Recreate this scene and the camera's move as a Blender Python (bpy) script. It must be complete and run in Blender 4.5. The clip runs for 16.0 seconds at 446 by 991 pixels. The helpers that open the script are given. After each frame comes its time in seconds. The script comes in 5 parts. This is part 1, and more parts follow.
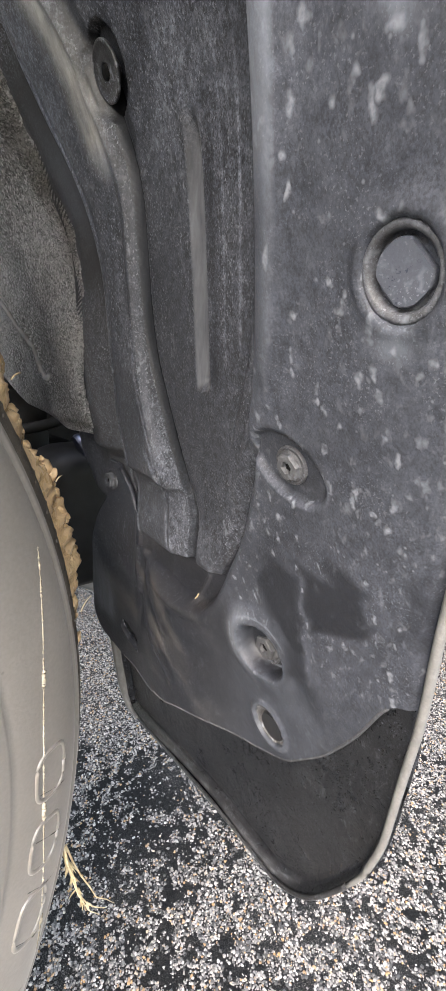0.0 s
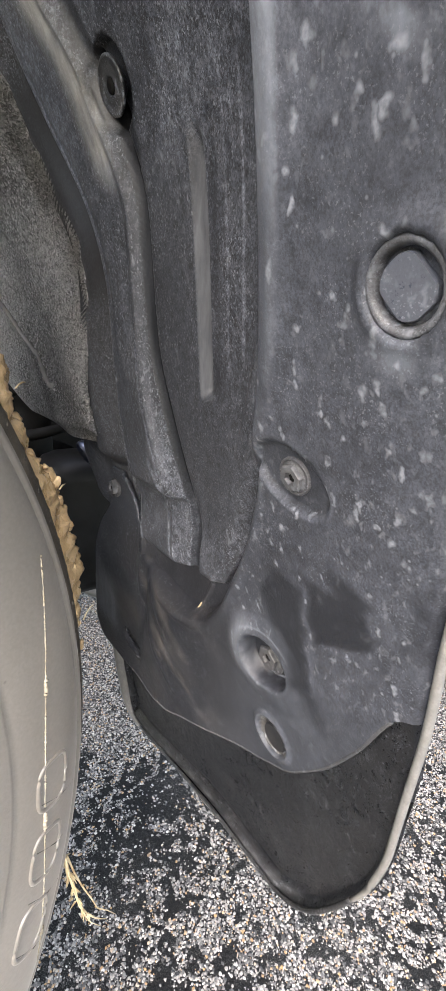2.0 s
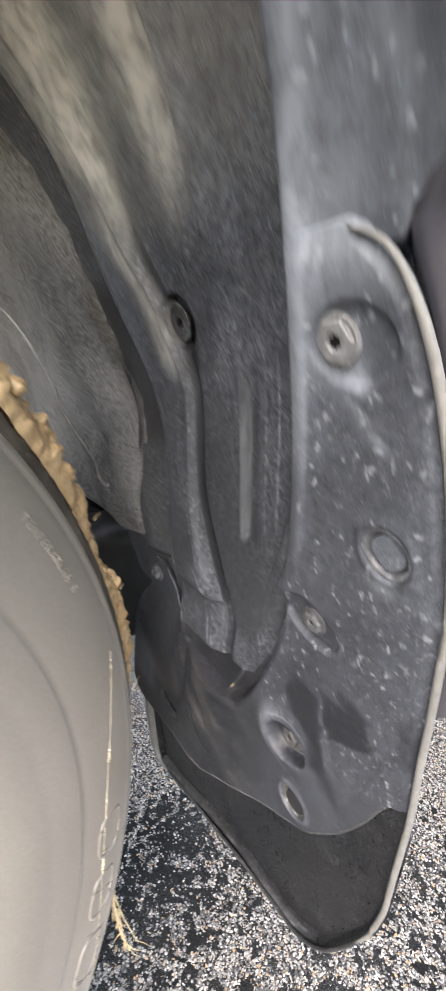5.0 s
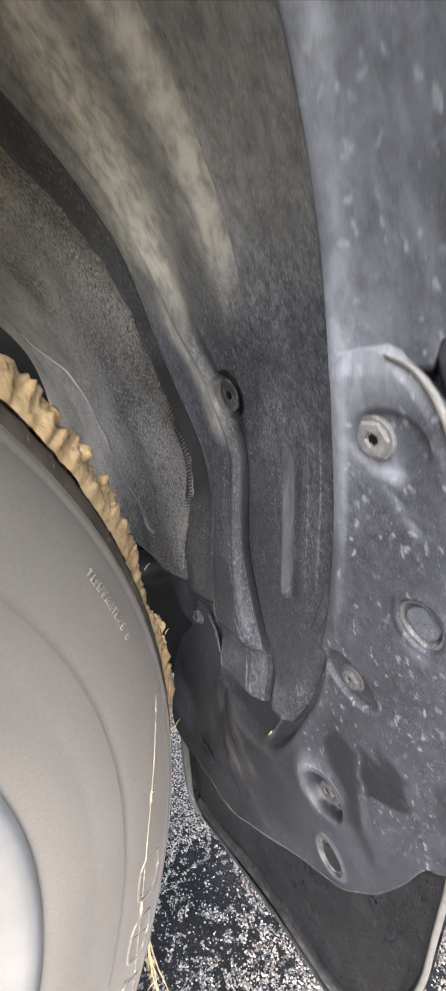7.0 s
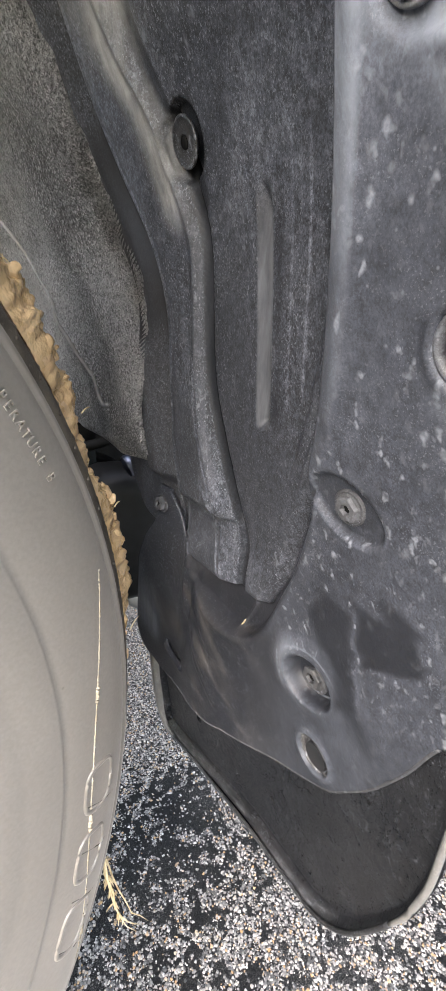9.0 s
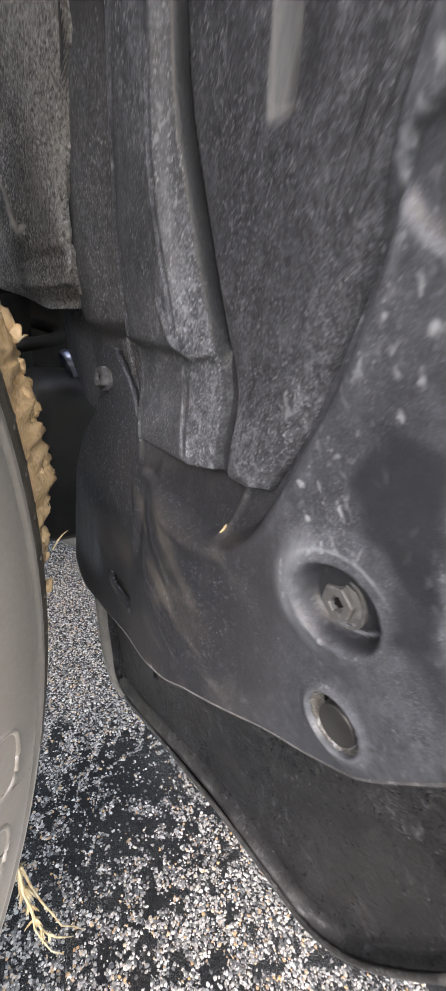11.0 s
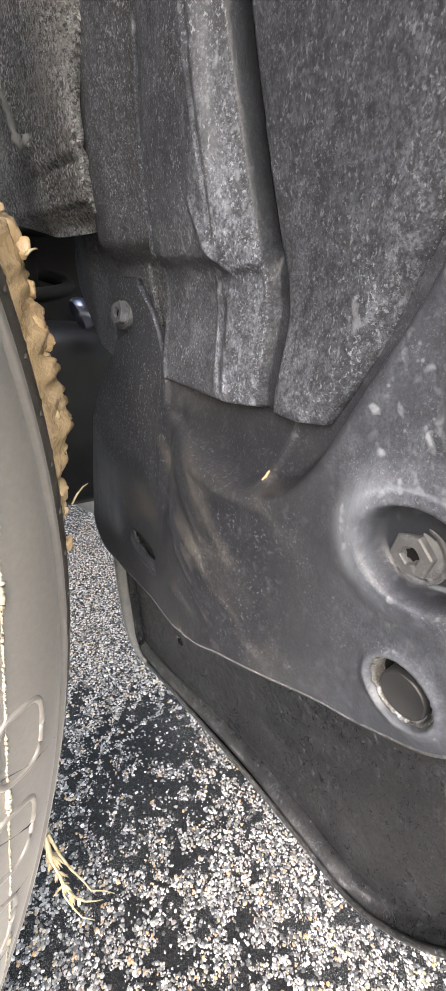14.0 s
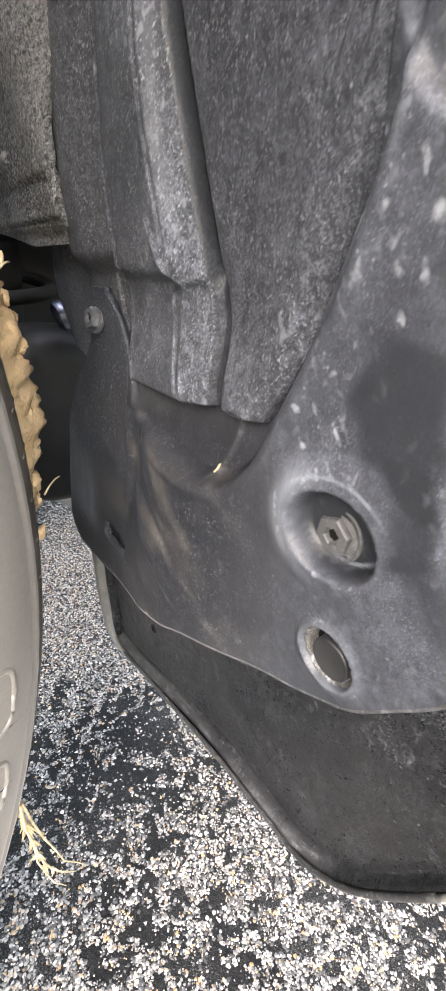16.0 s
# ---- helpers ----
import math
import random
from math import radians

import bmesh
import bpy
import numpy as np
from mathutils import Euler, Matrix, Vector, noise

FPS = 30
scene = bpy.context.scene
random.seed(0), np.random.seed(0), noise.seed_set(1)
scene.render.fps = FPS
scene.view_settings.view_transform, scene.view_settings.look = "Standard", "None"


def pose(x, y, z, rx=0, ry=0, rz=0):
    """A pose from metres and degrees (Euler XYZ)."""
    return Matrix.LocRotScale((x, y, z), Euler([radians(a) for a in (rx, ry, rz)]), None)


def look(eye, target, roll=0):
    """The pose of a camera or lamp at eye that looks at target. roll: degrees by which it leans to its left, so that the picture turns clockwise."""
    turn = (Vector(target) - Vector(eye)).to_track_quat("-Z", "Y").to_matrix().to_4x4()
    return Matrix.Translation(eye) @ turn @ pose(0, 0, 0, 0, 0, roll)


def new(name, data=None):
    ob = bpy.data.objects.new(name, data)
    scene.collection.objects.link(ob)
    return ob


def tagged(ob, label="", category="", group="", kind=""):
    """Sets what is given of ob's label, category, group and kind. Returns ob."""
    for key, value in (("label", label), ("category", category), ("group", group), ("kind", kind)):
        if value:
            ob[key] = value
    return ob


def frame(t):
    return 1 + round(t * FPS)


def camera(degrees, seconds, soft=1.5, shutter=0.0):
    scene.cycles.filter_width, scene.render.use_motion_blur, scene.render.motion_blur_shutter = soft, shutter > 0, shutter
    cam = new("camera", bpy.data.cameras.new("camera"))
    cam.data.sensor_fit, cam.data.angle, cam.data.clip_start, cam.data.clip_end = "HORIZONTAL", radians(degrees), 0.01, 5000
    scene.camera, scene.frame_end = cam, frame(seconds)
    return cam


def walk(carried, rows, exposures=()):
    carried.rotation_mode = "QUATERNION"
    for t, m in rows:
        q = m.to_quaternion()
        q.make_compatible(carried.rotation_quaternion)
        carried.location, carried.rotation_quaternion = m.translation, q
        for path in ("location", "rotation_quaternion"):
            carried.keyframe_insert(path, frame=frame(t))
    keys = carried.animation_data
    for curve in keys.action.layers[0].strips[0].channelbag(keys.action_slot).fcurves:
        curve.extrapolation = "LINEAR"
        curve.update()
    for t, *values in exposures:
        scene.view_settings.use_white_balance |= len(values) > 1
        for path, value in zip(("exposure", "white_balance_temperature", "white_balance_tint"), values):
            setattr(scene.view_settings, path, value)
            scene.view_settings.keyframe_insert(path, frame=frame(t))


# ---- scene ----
cam = camera(52.0, 16.0, shutter=0.3)
PATH = [
    (0, (0.044, 0.03, 0.654), (-0.023, 1.93, 0.035), 2.4),
    (0.5, (0.045, 0.031, 0.655), (-0.026, 1.933, 0.04), 2.5),
    (1, (0.044, 0.03, 0.654), (-0.035, 1.933, 0.044), 2.6),
    (1.5, (0.045, 0.031, 0.655), (-0.037, 1.935, 0.05), 2.5),
    (2, (0.044, 0.031, 0.656), (-0.039, 1.937, 0.057), 2.4),
    (2.5, (0.045, 0.032, 0.656), (-0.042, 1.939, 0.06), 2.1),
    (3, (0.044, 0.031, 0.657), (-0.045, 1.939, 0.065), 1.9),
    (3.5, (0.047, 0.028, 0.665), (-0.044, 1.937, 0.075), 1.7),
    (4, (0.046, 0.025, 0.668), (-0.045, 1.936, 0.084), 1.7),
    (4.5, (0.043, 0.018, 0.683), (-0.044, 1.935, 0.117), 1.8),
    (4.7, (0.039, 0.011, 0.696), (-0.057, 1.931, 0.144), 2.5),
    (4.9, (0.039, -0.002, 0.716), (-0.098, 1.923, 0.19), 2.4),
    (5, (0.028, -0.015, 0.734), (-0.102, 1.91, 0.208), 2.6),
    (5.2, (0.016, -0.047, 0.773), (-0.205, 1.877, 0.273), 2.4),
    (5.7, (0.006, -0.078, 0.808), (-0.262, 1.862, 0.325), 2.3),
    (6.5, (0.010, -0.068, 0.798), (-0.272, 1.885, 0.350), 2.4),
    (7.3, (0.03, -0.007, 0.714), (-0.253, 1.935, 0.328), 2.6),
    (7.5, (0.034, 0.01, 0.69), (-0.194, 1.951, 0.264), 2.9),
    (7.6, (0.035, 0.017, 0.686), (-0.194, 1.944, 0.204), 3.3),
    (8, (0.032, 0.02, 0.674), (-0.181, 1.945, 0.173), 3.0),
    (10.3, (0.034, 0.034, 0.657), (-0.14, 1.919, 0.012), 3.8),
    (10.5, (0.035, 0.044, 0.638), (-0.101, 1.933, -0.004), 4.2),
    (10.6, (0.031, 0.054, 0.63), (-0.066, 1.942, -0.022), 5.0),
    (10.8, (0.028, 0.082, 0.606), (-0.016, 1.963, -0.073), 4.7),
    (11, (0.023, 0.105, 0.585), (-0.009, 1.981, -0.106), 5.7),
    (11.5, (0.0, 0.13, 0.573), (-0.021, 1.993, -0.154), 5.7),
    (12, (0.009, 0.133, 0.572), (-0.01, 1.983, -0.187), 5.4),
    (12.5, (0.005, 0.129, 0.57), (-0.028, 1.969, -0.215), 5.1),
    (13, (0.007, 0.129, 0.57), (-0.043, 1.961, -0.229), 4.9),
    (13.5, (0.01, 0.128, 0.57), (-0.047, 1.957, -0.237), 4.8),
    (14, (0.012, 0.123, 0.566), (-0.053, 1.949, -0.248), 4.9),
    (14.5, (0.011, 0.118, 0.575), (-0.057, 1.942, -0.241), 5.1),
    (15, (0.026, 0.117, 0.572), (-0.039, 1.941, -0.245), 5.3),
    (15.5, (0.02, 0.11, 0.558), (-0.042, 1.935, -0.259), 5.7),
    (16, (0.027, 0.105, 0.571), (0.006, 1.935, -0.237), 5.7),
]
walk(cam, [(t, look(eye, target, roll)) for t, eye, target, roll in PATH], [(0.0, 2.30, 6700, 15), (5.0, 2.31, 6700, 15), (7.5, 2.45, 6560, 17), (8.0, 2.37, 6620, 16), (10.5, 2.38, 6670, 15), (11.0, 2.34, 6780, 16), (11.5, 2.80, 6950, 15), (12.5, 2.76, 6960, 15), (15.0, 2.76, 6890, 15), (16.0, 2.86, 6860, 15)])

# ---- world and light ----
CAR = pose(0, 0, 0, 0, 0, 38)          # car frame: x aft, y inboard, z up
GROUND = 0.04

world = bpy.data.worlds.new("overcast_sky")
scene.world = world
world.use_nodes = True
wn = world.node_tree
sky = wn.nodes.new("ShaderNodeTexSky")
sky.sky_type = "NISHITA"
sky.sun_disc = False
sky.sun_elevation = radians(45)
sky.sun_rotation = radians(193)
sky.altitude = 200
sky.air_density = 1.6
sky.dust_density = 3.0
wn.links.new(sky.outputs[0], wn.nodes["Background"].inputs[0])
wn.nodes["Background"].inputs[1].default_value = 0.15

sun = new("sun", bpy.data.lights.new("sun", "SUN"))
sun.data.energy = 1.4
sun.data.angle = radians(70)
sun.data.color = (1.0, 0.985, 0.96)
sun.matrix_world = look((-0.5, -2.2, 2.3), (0, 0, 0))


# ---- materials ----
def rgb(v):
    return (*v, 1) if len(v) == 3 else v


class Mat:
    """A small builder for procedural materials in object space (metres)."""

    def __init__(self, name, rough=0.6, metal=0.0, spec=0.5):
        self.m = bpy.data.materials.new(name)
        self.m.use_nodes = True
        self.t = self.m.node_tree
        self.b = self.t.nodes["Principled BSDF"]
        self.b.inputs["Roughness"].default_value = rough
        self.b.inputs["Metallic"].default_value = metal
        self.b.inputs["Specular IOR Level"].default_value = spec
        self.co = self.t.nodes.new("ShaderNodeTexCoord").outputs["Object"]
        self.heights = []

    def link(self, a, b):
        self.t.links.new(a, b)

    def stretch(self, sx, sy, sz):
        n = self.t.nodes.new("ShaderNodeMapping")
        n.inputs["Scale"].default_value = (sx, sy, sz)
        self.link(self.co, n.inputs["Vector"])
        return n.outputs[0]

    def noise(self, scale, detail=4, rough=0.6, co=None, warp=0.0):
        n = self.t.nodes.new("ShaderNodeTexNoise")
        n.inputs["Scale"].default_value = scale
        n.inputs["Detail"].default_value = detail
        n.inputs["Roughness"].default_value = rough
        n.inputs["Distortion"].default_value = warp
        self.link(co or self.co, n.inputs["Vector"])
        return n.outputs["Fac"]

    def cells(self, scale, out="Distance", feature="F1", co=None):
        n = self.t.nodes.new("ShaderNodeTexVoronoi")
        n.feature = feature
        n.inputs["Scale"].default_value = scale
        self.link(co or self.co, n.inputs["Vector"])
        return n.outputs[out]

    def ramp(self, fac, *stops):
        n = self.t.nodes.new("ShaderNodeValToRGB")
        e = n.color_ramp.elements
        while len(e) < len(stops):
            e.new(0.5)
        for el, (p, c) in zip(e, stops):
            el.position = p
            el.color = (c, c, c, 1) if isinstance(c, (int, float)) else rgb(c)
        self.link(fac, n.inputs[0])
        return n.outputs[0]

    def mix(self, fac, a, b, kind="MIX"):
        n = self.t.nodes.new("ShaderNodeMix")
        n.data_type, n.blend_type = "RGBA", kind
        for sock, v in ((n.inputs[0], fac), (n.inputs[6], a), (n.inputs[7], b)):
            if isinstance(v, (int, float)):
                sock.default_value = v if sock == n.inputs[0] else (v, v, v, 1)
            elif isinstance(v, tuple):
                sock.default_value = rgb(v)
            else:
                self.link(v, sock)
        return n.outputs[2]

    def math(self, op, a, b=0.0):
        n = self.t.nodes.new("ShaderNodeMath")
        n.operation = op
        for sock, v in zip(n.inputs, (a, b)):
            if isinstance(v, (int, float)):
                sock.default_value = v
            else:
                self.link(v, sock)
        return n.outputs[0]

    def attr(self, name):
        n = self.t.nodes.new("ShaderNodeAttribute")
        n.attribute_name = name
        return n.outputs["Fac"]

    def bump(self, h, dist, strength=1.0):
        self.heights.append((h, dist, strength))

    def done(self, colour, rough=None):
        if isinstance(colour, tuple):
            self.b.inputs["Base Color"].default_value = rgb(colour)
        else:
            self.link(colour, self.b.inputs["Base Color"])
        if rough is not None:
            self.link(rough, self.b.inputs["Roughness"])
        last = None
        for h, dist, strength in self.heights:
            n = self.t.nodes.new("ShaderNodeBump")
            n.inputs["Distance"].default_value = dist
            n.inputs["Strength"].default_value = strength
            self.link(h, n.inputs["Height"])
            if last:
                self.link(last, n.inputs["Normal"])
            last = n.outputs[0]
        if last:
            self.link(last, self.b.inputs["Normal"])
        return self.m


def dusty_plastic(name, dark, dust, amount, grain, speck, blotch, rough=0.5, smear=(9, 9, 3), cleaned=False, streak=0.0, mudded=False, film_tone=(0.42, 0.41, 0.375), drops=0.0, spec=0.5, grained=False, stained=False, creamy=False, coarse=0.0):
    """Black moulded plastic under a film of road dust: broad smears, grain, pale specks and dried splashes."""
    k = Mat(name, rough, spec=spec)
    broad = k.noise(1.0, 5, 0.6, k.stretch(*smear), 0.6)
    mid = k.noise(1.0, 5, 0.72, k.stretch(185, 185, 170))
    fine = k.noise(1.0, 3, 0.75, k.stretch(1200, 1200, 950))
    film = k.math("MULTIPLY", k.ramp(broad, (0.36, 0.25), (0.64, 1.0)), k.ramp(mid, (0.32, 0.30), (0.68, 1.05)))
    film = k.math("MULTIPLY", film, k.ramp(fine, (0.40, 1.0 - grain), (0.58, 1.0)))
    if streak:
        run = k.noise(1.0, 3, 0.6, k.stretch(260, 260, 16))
        film = k.math("MULTIPLY", film, k.ramp(run, (0.36, 1.0 - streak), (0.62, 1.0)))
    grit = k.math("MULTIPLY", k.ramp(k.noise(1350, 2, 0.6), (0.585, 0.0), (0.67, 1.0)), k.ramp(k.noise(55, 3), (0.40, 0.05), (0.62, 1.0)))
    dots = k.math("MULTIPLY", k.ramp(k.cells(260), (0.06, 1.0), (0.17, 0.0)), k.ramp(k.noise(130, 2), (0.52, 0.0), (0.62, 1.0)))
    splash = k.math("MULTIPLY", k.ramp(k.noise(330, 2, 0.45, k.stretch(1, 1, 0.7), 0.35), (0.58, 0.0), (0.74, 1.0)), k.ramp(k.noise(24, 3), (0.40, 0.1), (0.60, 1.0)))
    pale = k.math("MAXIMUM", k.math("MULTIPLY", grit, speck * 0.7), k.math("MULTIPLY", dots, speck))
    splash = k.math("MULTIPLY", splash, blotch)
    if cleaned:
        film = k.math("MULTIPLY", film, k.attr("dust"))
        pale = k.math("MULTIPLY", pale, k.math("MINIMUM", k.attr("dust"), 1.0))
        splash = k.math("MULTIPLY", splash, k.ramp(k.attr("dust"), (0.55, 0.0), (0.95, 1.0)))
    if drops:
        # dried splash drops, a few millimetres long, with soft broken outlines
        warped = k.t.nodes.new("ShaderNodeVectorMath")
        warped.operation = "ADD"
        k.link(k.stretch(1, 1, 0.62), warped.inputs[0])
        wob = k.t.nodes.new("ShaderNodeTexNoise")
        wob.inputs["Scale"].default_value = 170
        k.link(k.co, wob.inputs["Vector"])
        small = k.t.nodes.new("ShaderNodeVectorMath")
        small.operation = "SCALE"
        small.inputs["Scale"].default_value = 0.007
        k.link(wob.outputs["Color"], small.inputs[0])
        k.link(small.outputs[0], warped.inputs[1])
        mark = k.ramp(k.cells(160, co=warped.outputs[0]), (0.11, 1.0), (0.27, 0.0))
        mark = k.math("MULTIPLY", mark, k.ramp(k.noise(60, 3, 0.6), (0.27, 0.0), (0.44, 1.0)))
        mark = k.math("MULTIPLY", mark, k.ramp(k.noise(420, 3, 0.6), (0.32, 0.35), (0.6, 1.0)))
        mark = k.math("MULTIPLY", mark, k.ramp(k.attr("dust"), (0.95, 0.12), (1.25, 1.0)))
        splash = k.math("MAXIMUM", splash, k.math("MULTIPLY", mark, drops))
    if grained:
        dense = k.ramp(k.noise(760, 3, 0.7), (0.58, 0.0), (0.64, 1.0))
        dense = k.math("MULTIPLY", dense, k.ramp(k.noise(90, 3, 0.6), (0.36, 0.25), (0.6, 1.0)))
        pale = k.math("MAXIMUM", pale, k.math("MULTIPLY", dense, k.attr("grain")))
    if coarse:
        # grains of dried dirt about a millimetre across, and bare gaps between them
        grains = k.math("MULTIPLY", k.ramp(k.noise(1.0, 3, 0.65, k.stretch(980, 980, 780)), (0.565, 0.0), (0.66, 1.0)), k.ramp(k.noise(48, 4, 0.65), (0.36, 0.25), (0.60, 1.0)))
        if cleaned:
            grains = k.math("MULTIPLY", grains, k.ramp(k.attr("dust"), (0.25, 0.0), (0.9, 1.0)))
        pale = k.math("MAXIMUM", pale, k.math("MULTIPLY", grains, coarse))
        film = k.math("MULTIPLY", film, k.ramp(k.noise(1.0, 3, 0.65, k.stretch(300, 300, 250)), (0.36, 0.42), (0.58, 1.15)))
    pale = k.math("MAXIMUM", pale, splash)
    if stained:
        dust = k.mix(k.attr("stain"), dust, (0.225, 0.205, 0.182))
    col = k.mix(k.math("MULTIPLY", film, amount), dark, dust)
    col = k.mix(pale, col, (0.36, 0.39, 0.44))
    if mudded:
        run = k.ramp(k.noise(1.0, 4, 0.6, k.stretch(150, 150, 7), 0.3), (0.32, 0.42), (0.60, 1.0))
        if creamy:
            film_tone = k.mix(k.attr("cream"), film_tone, (0.52, 0.515, 0.485))
        col = k.mix(k.math("MULTIPLY", run, k.attr("mud")), col, film_tone)
    k.bump(fine, 0.0004, 0.35)
    k.bump(mid, 0.0010, 0.22)
    return k.done(col, k.ramp(film, (0.0, rough - 0.08), (0.7, min(0.95, rough + 0.28))))


PLATE = dusty_plastic("dusty_smooth_black_plastic", (0.017, 0.019, 0.024), (0.190, 0.212, 0.262), 0.60, 0.42, 0.32, 0.24, 0.40, cleaned=True, mudded=True, film_tone=(0.31, 0.345, 0.40), drops=0.55, grained=True, stained=True, spec=0.36)
CHANNEL = dusty_plastic("dusty_grained_black_plastic", (0.013, 0.0145, 0.018), (0.232, 0.254, 0.302), 0.70, 0.70, 0.40, 0.30, 0.46, (9, 22, 6.0), cleaned=True, streak=0.12, mudded=True, film_tone=(0.40, 0.425, 0.470), spec=0.22, creamy=True, coarse=0.50)
BAND = dusty_plastic("dark_ribbed_plastic", (0.022, 0.0225, 0.024), (0.185, 0.20, 0.232), 0.72, 0.9, 0.8, 0.12, 0.5, cleaned=True, spec=0.3, coarse=0.6)
FLAP = dusty_plastic("black_mudguard_plastic", (0.0055, 0.0062, 0.008), (0.205, 0.216, 0.240), 0.080, 0.7, 0.55, 0.28, 0.30, smear=(16, 16, 8), cleaned=True, coarse=0.07)
EDGE = dusty_plastic("worn_pale_plastic_edge", (0.13, 0.13, 0.125), (0.36, 0.355, 0.34), 0.8, 0.4, 0.2, 0.2, 0.6)
BEAD = dusty_plastic("scuffed_dusty_bead", (0.025, 0.026, 0.028), (0.205, 0.213, 0.235), 0.66, 0.5, 0.5, 0.3, 0.5)
PLUG = dusty_plastic("chipped_dusty_ring_plastic", (0.02, 0.02, 0.02), (0.27, 0.29, 0.335), 0.85, 0.45, 0.5, 0.5, 0.42)
CHIPPED = dusty_plastic("white_chipped_ring_plastic", (0.03, 0.03, 0.03), (0.36, 0.36, 0.355), 0.58, 0.9, 0.9, 0.9, 0.5)
BOLT = dusty_plastic("dusty_dark_fastener", (0.05, 0.052, 0.056), (0.215, 0.225, 0.248), 0.75, 0.5, 0.4, 0.4, 0.55)
HEAD = dusty_plastic("dusty_dark_bolt_head", (0.045, 0.047, 0.051), (0.165, 0.168, 0.175), 0.6, 0.3, 0.3, 0.3, 0.45)
PALE = dusty_plastic("pale_dust_caked_bolt", (0.10, 0.103, 0.108), (0.40, 0.41, 0.425), 0.85, 0.45, 0.4, 0.5, 0.55)
SCUFF = dusty_plastic("scuffed_black_edge", (0.010, 0.0105, 0.012), (0.22, 0.225, 0.235), 0.35, 0.6, 0.6, 0.4, 0.42)
CAP = dusty_plastic("smooth_grey_blue_cap_plastic", (0.075, 0.086, 0.110), (0.26, 0.27, 0.30), 0.30, 0.5, 0.7, 0.6, 0.28)
FLAKY = dusty_plastic("black_plastic_with_dust_flakes", (0.010, 0.0105, 0.012), (0.30, 0.31, 0.33), 0.26, 0.6, 0.9, 0.9, 0.32)


def felt():
    k = Mat("dusty_grey_felt", 0.8, spec=0.35)
    fuzz = k.noise(1500, 4, 0.8)
    mid = k.noise(160, 4, 0.7)
    broad = k.noise(9, 4, 0.6)
    col = k.mix(k.math("MULTIPLY", k.ramp(broad, (0.38, 0.32), (0.62, 1.0)), k.ramp(fuzz, (0.36, 0.5), (0.62, 1.0))), (0.082, 0.082, 0.082), (0.685, 0.685, 0.685))
    col = k.mix(k.math("MULTIPLY", k.ramp(k.cells(420), (0.08, 1.0), (0.22, 0.0)), k.ramp(mid, (0.5, 0.0), (0.6, 0.7))), col, (0.36, 0.35, 0.33))
    fibre = k.noise(1.0, 5, 0.8, k.stretch(380, 380, 520), 0.8)
    col = k.mix(k.ramp(fibre, (0.43, 0.72), (0.55, 0.0)), col, (0.016, 0.016, 0.015))
    k.bump(fibre, 0.003, 0.8)
    glint = k.math("MULTIPLY", k.ramp(k.noise(560, 3, 0.7), (0.535, 0.0), (0.585, 1.0)), k.ramp(k.noise(34, 3, 0.6), (0.36, 0.45), (0.58, 1.0)))
    col = k.mix(glint, col, (0.72, 0.72, 0.72))
    cake = k.math("MULTIPLY", k.ramp(k.noise(24, 5, 0.65), (0.49, 0.0), (0.60, 1.0)), k.ramp(k.noise(330, 4, 0.75), (0.45, 0.0), (0.60, 0.75)))
    col = k.mix(cake, col, (0.55, 0.55, 0.54))
    k.bump(fuzz, 0.0022, 1.0)
    k.bump(mid, 0.006, 1.0)
    return k.done(col)


def rubber():
    k = Mat("dust_covered_tyre_rubber", 0.38, spec=0.85)
    broad = k.noise(6, 4, 0.55, warp=0.5)
    fine = k.noise(420, 4, 0.6)
    col = k.mix(k.ramp(broad, (0.3, 0.0), (0.7, 1.0)), (0.196, 0.181, 0.162), (0.253, 0.234, 0.210))
    col = k.mix(k.ramp(fine, (0.35, 0.25), (0.7, 0.0)), col, (0.10, 0.094, 0.087))
    scuff = k.math("MULTIPLY", k.ramp(k.cells(60), (0.03, 1.0), (0.07, 0.0)), k.ramp(k.noise(25, 2), (0.58, 0.0), (0.66, 1.0)))
    col = k.mix(scuff, col, (0.06, 0.055, 0.05))
    k.bump(fine, 0.0003, 0.3)
    k.b.inputs["Sheen Weight"].default_value = 0.35
    k.b.inputs["Sheen Roughness"].default_value = 0.35
    k.b.inputs["Sheen Tint"].default_value = rgb((0.95, 0.90, 0.82))
    return k.done(col)


def tread_rubber():
    k = Mat("dark_muddy_tread_rubber", 0.6)
    n = k.noise(60, 5, 0.65)
    k.bump(k.noise(500, 3), 0.0006, 0.5)
    return k.done(k.mix(k.ramp(n, (0.42, 0.0), (0.62, 1.0)), (0.035, 0.033, 0.031), (0.17, 0.14, 0.11)))


def shoulder_rubber():
    k = Mat("dark_dusty_shoulder_rubber", 0.45)
    n = k.noise(70, 5, 0.65)
    fine = k.noise(600, 4, 0.7)
    col = k.mix(k.ramp(n, (0.35, 0.0), (0.66, 1.0)), (0.050, 0.044, 0.037), (0.150, 0.128, 0.100))
    col = k.mix(k.ramp(fine, (0.56, 0.0), (0.70, 0.5)), col, (0.24, 0.215, 0.18))
    k.bump(n, 0.001, 0.4)
    k.bump(fine, 0.0004, 0.5)
    return k.done(col, k.ramp(n, (0.3, 0.3), (0.7, 0.7)))


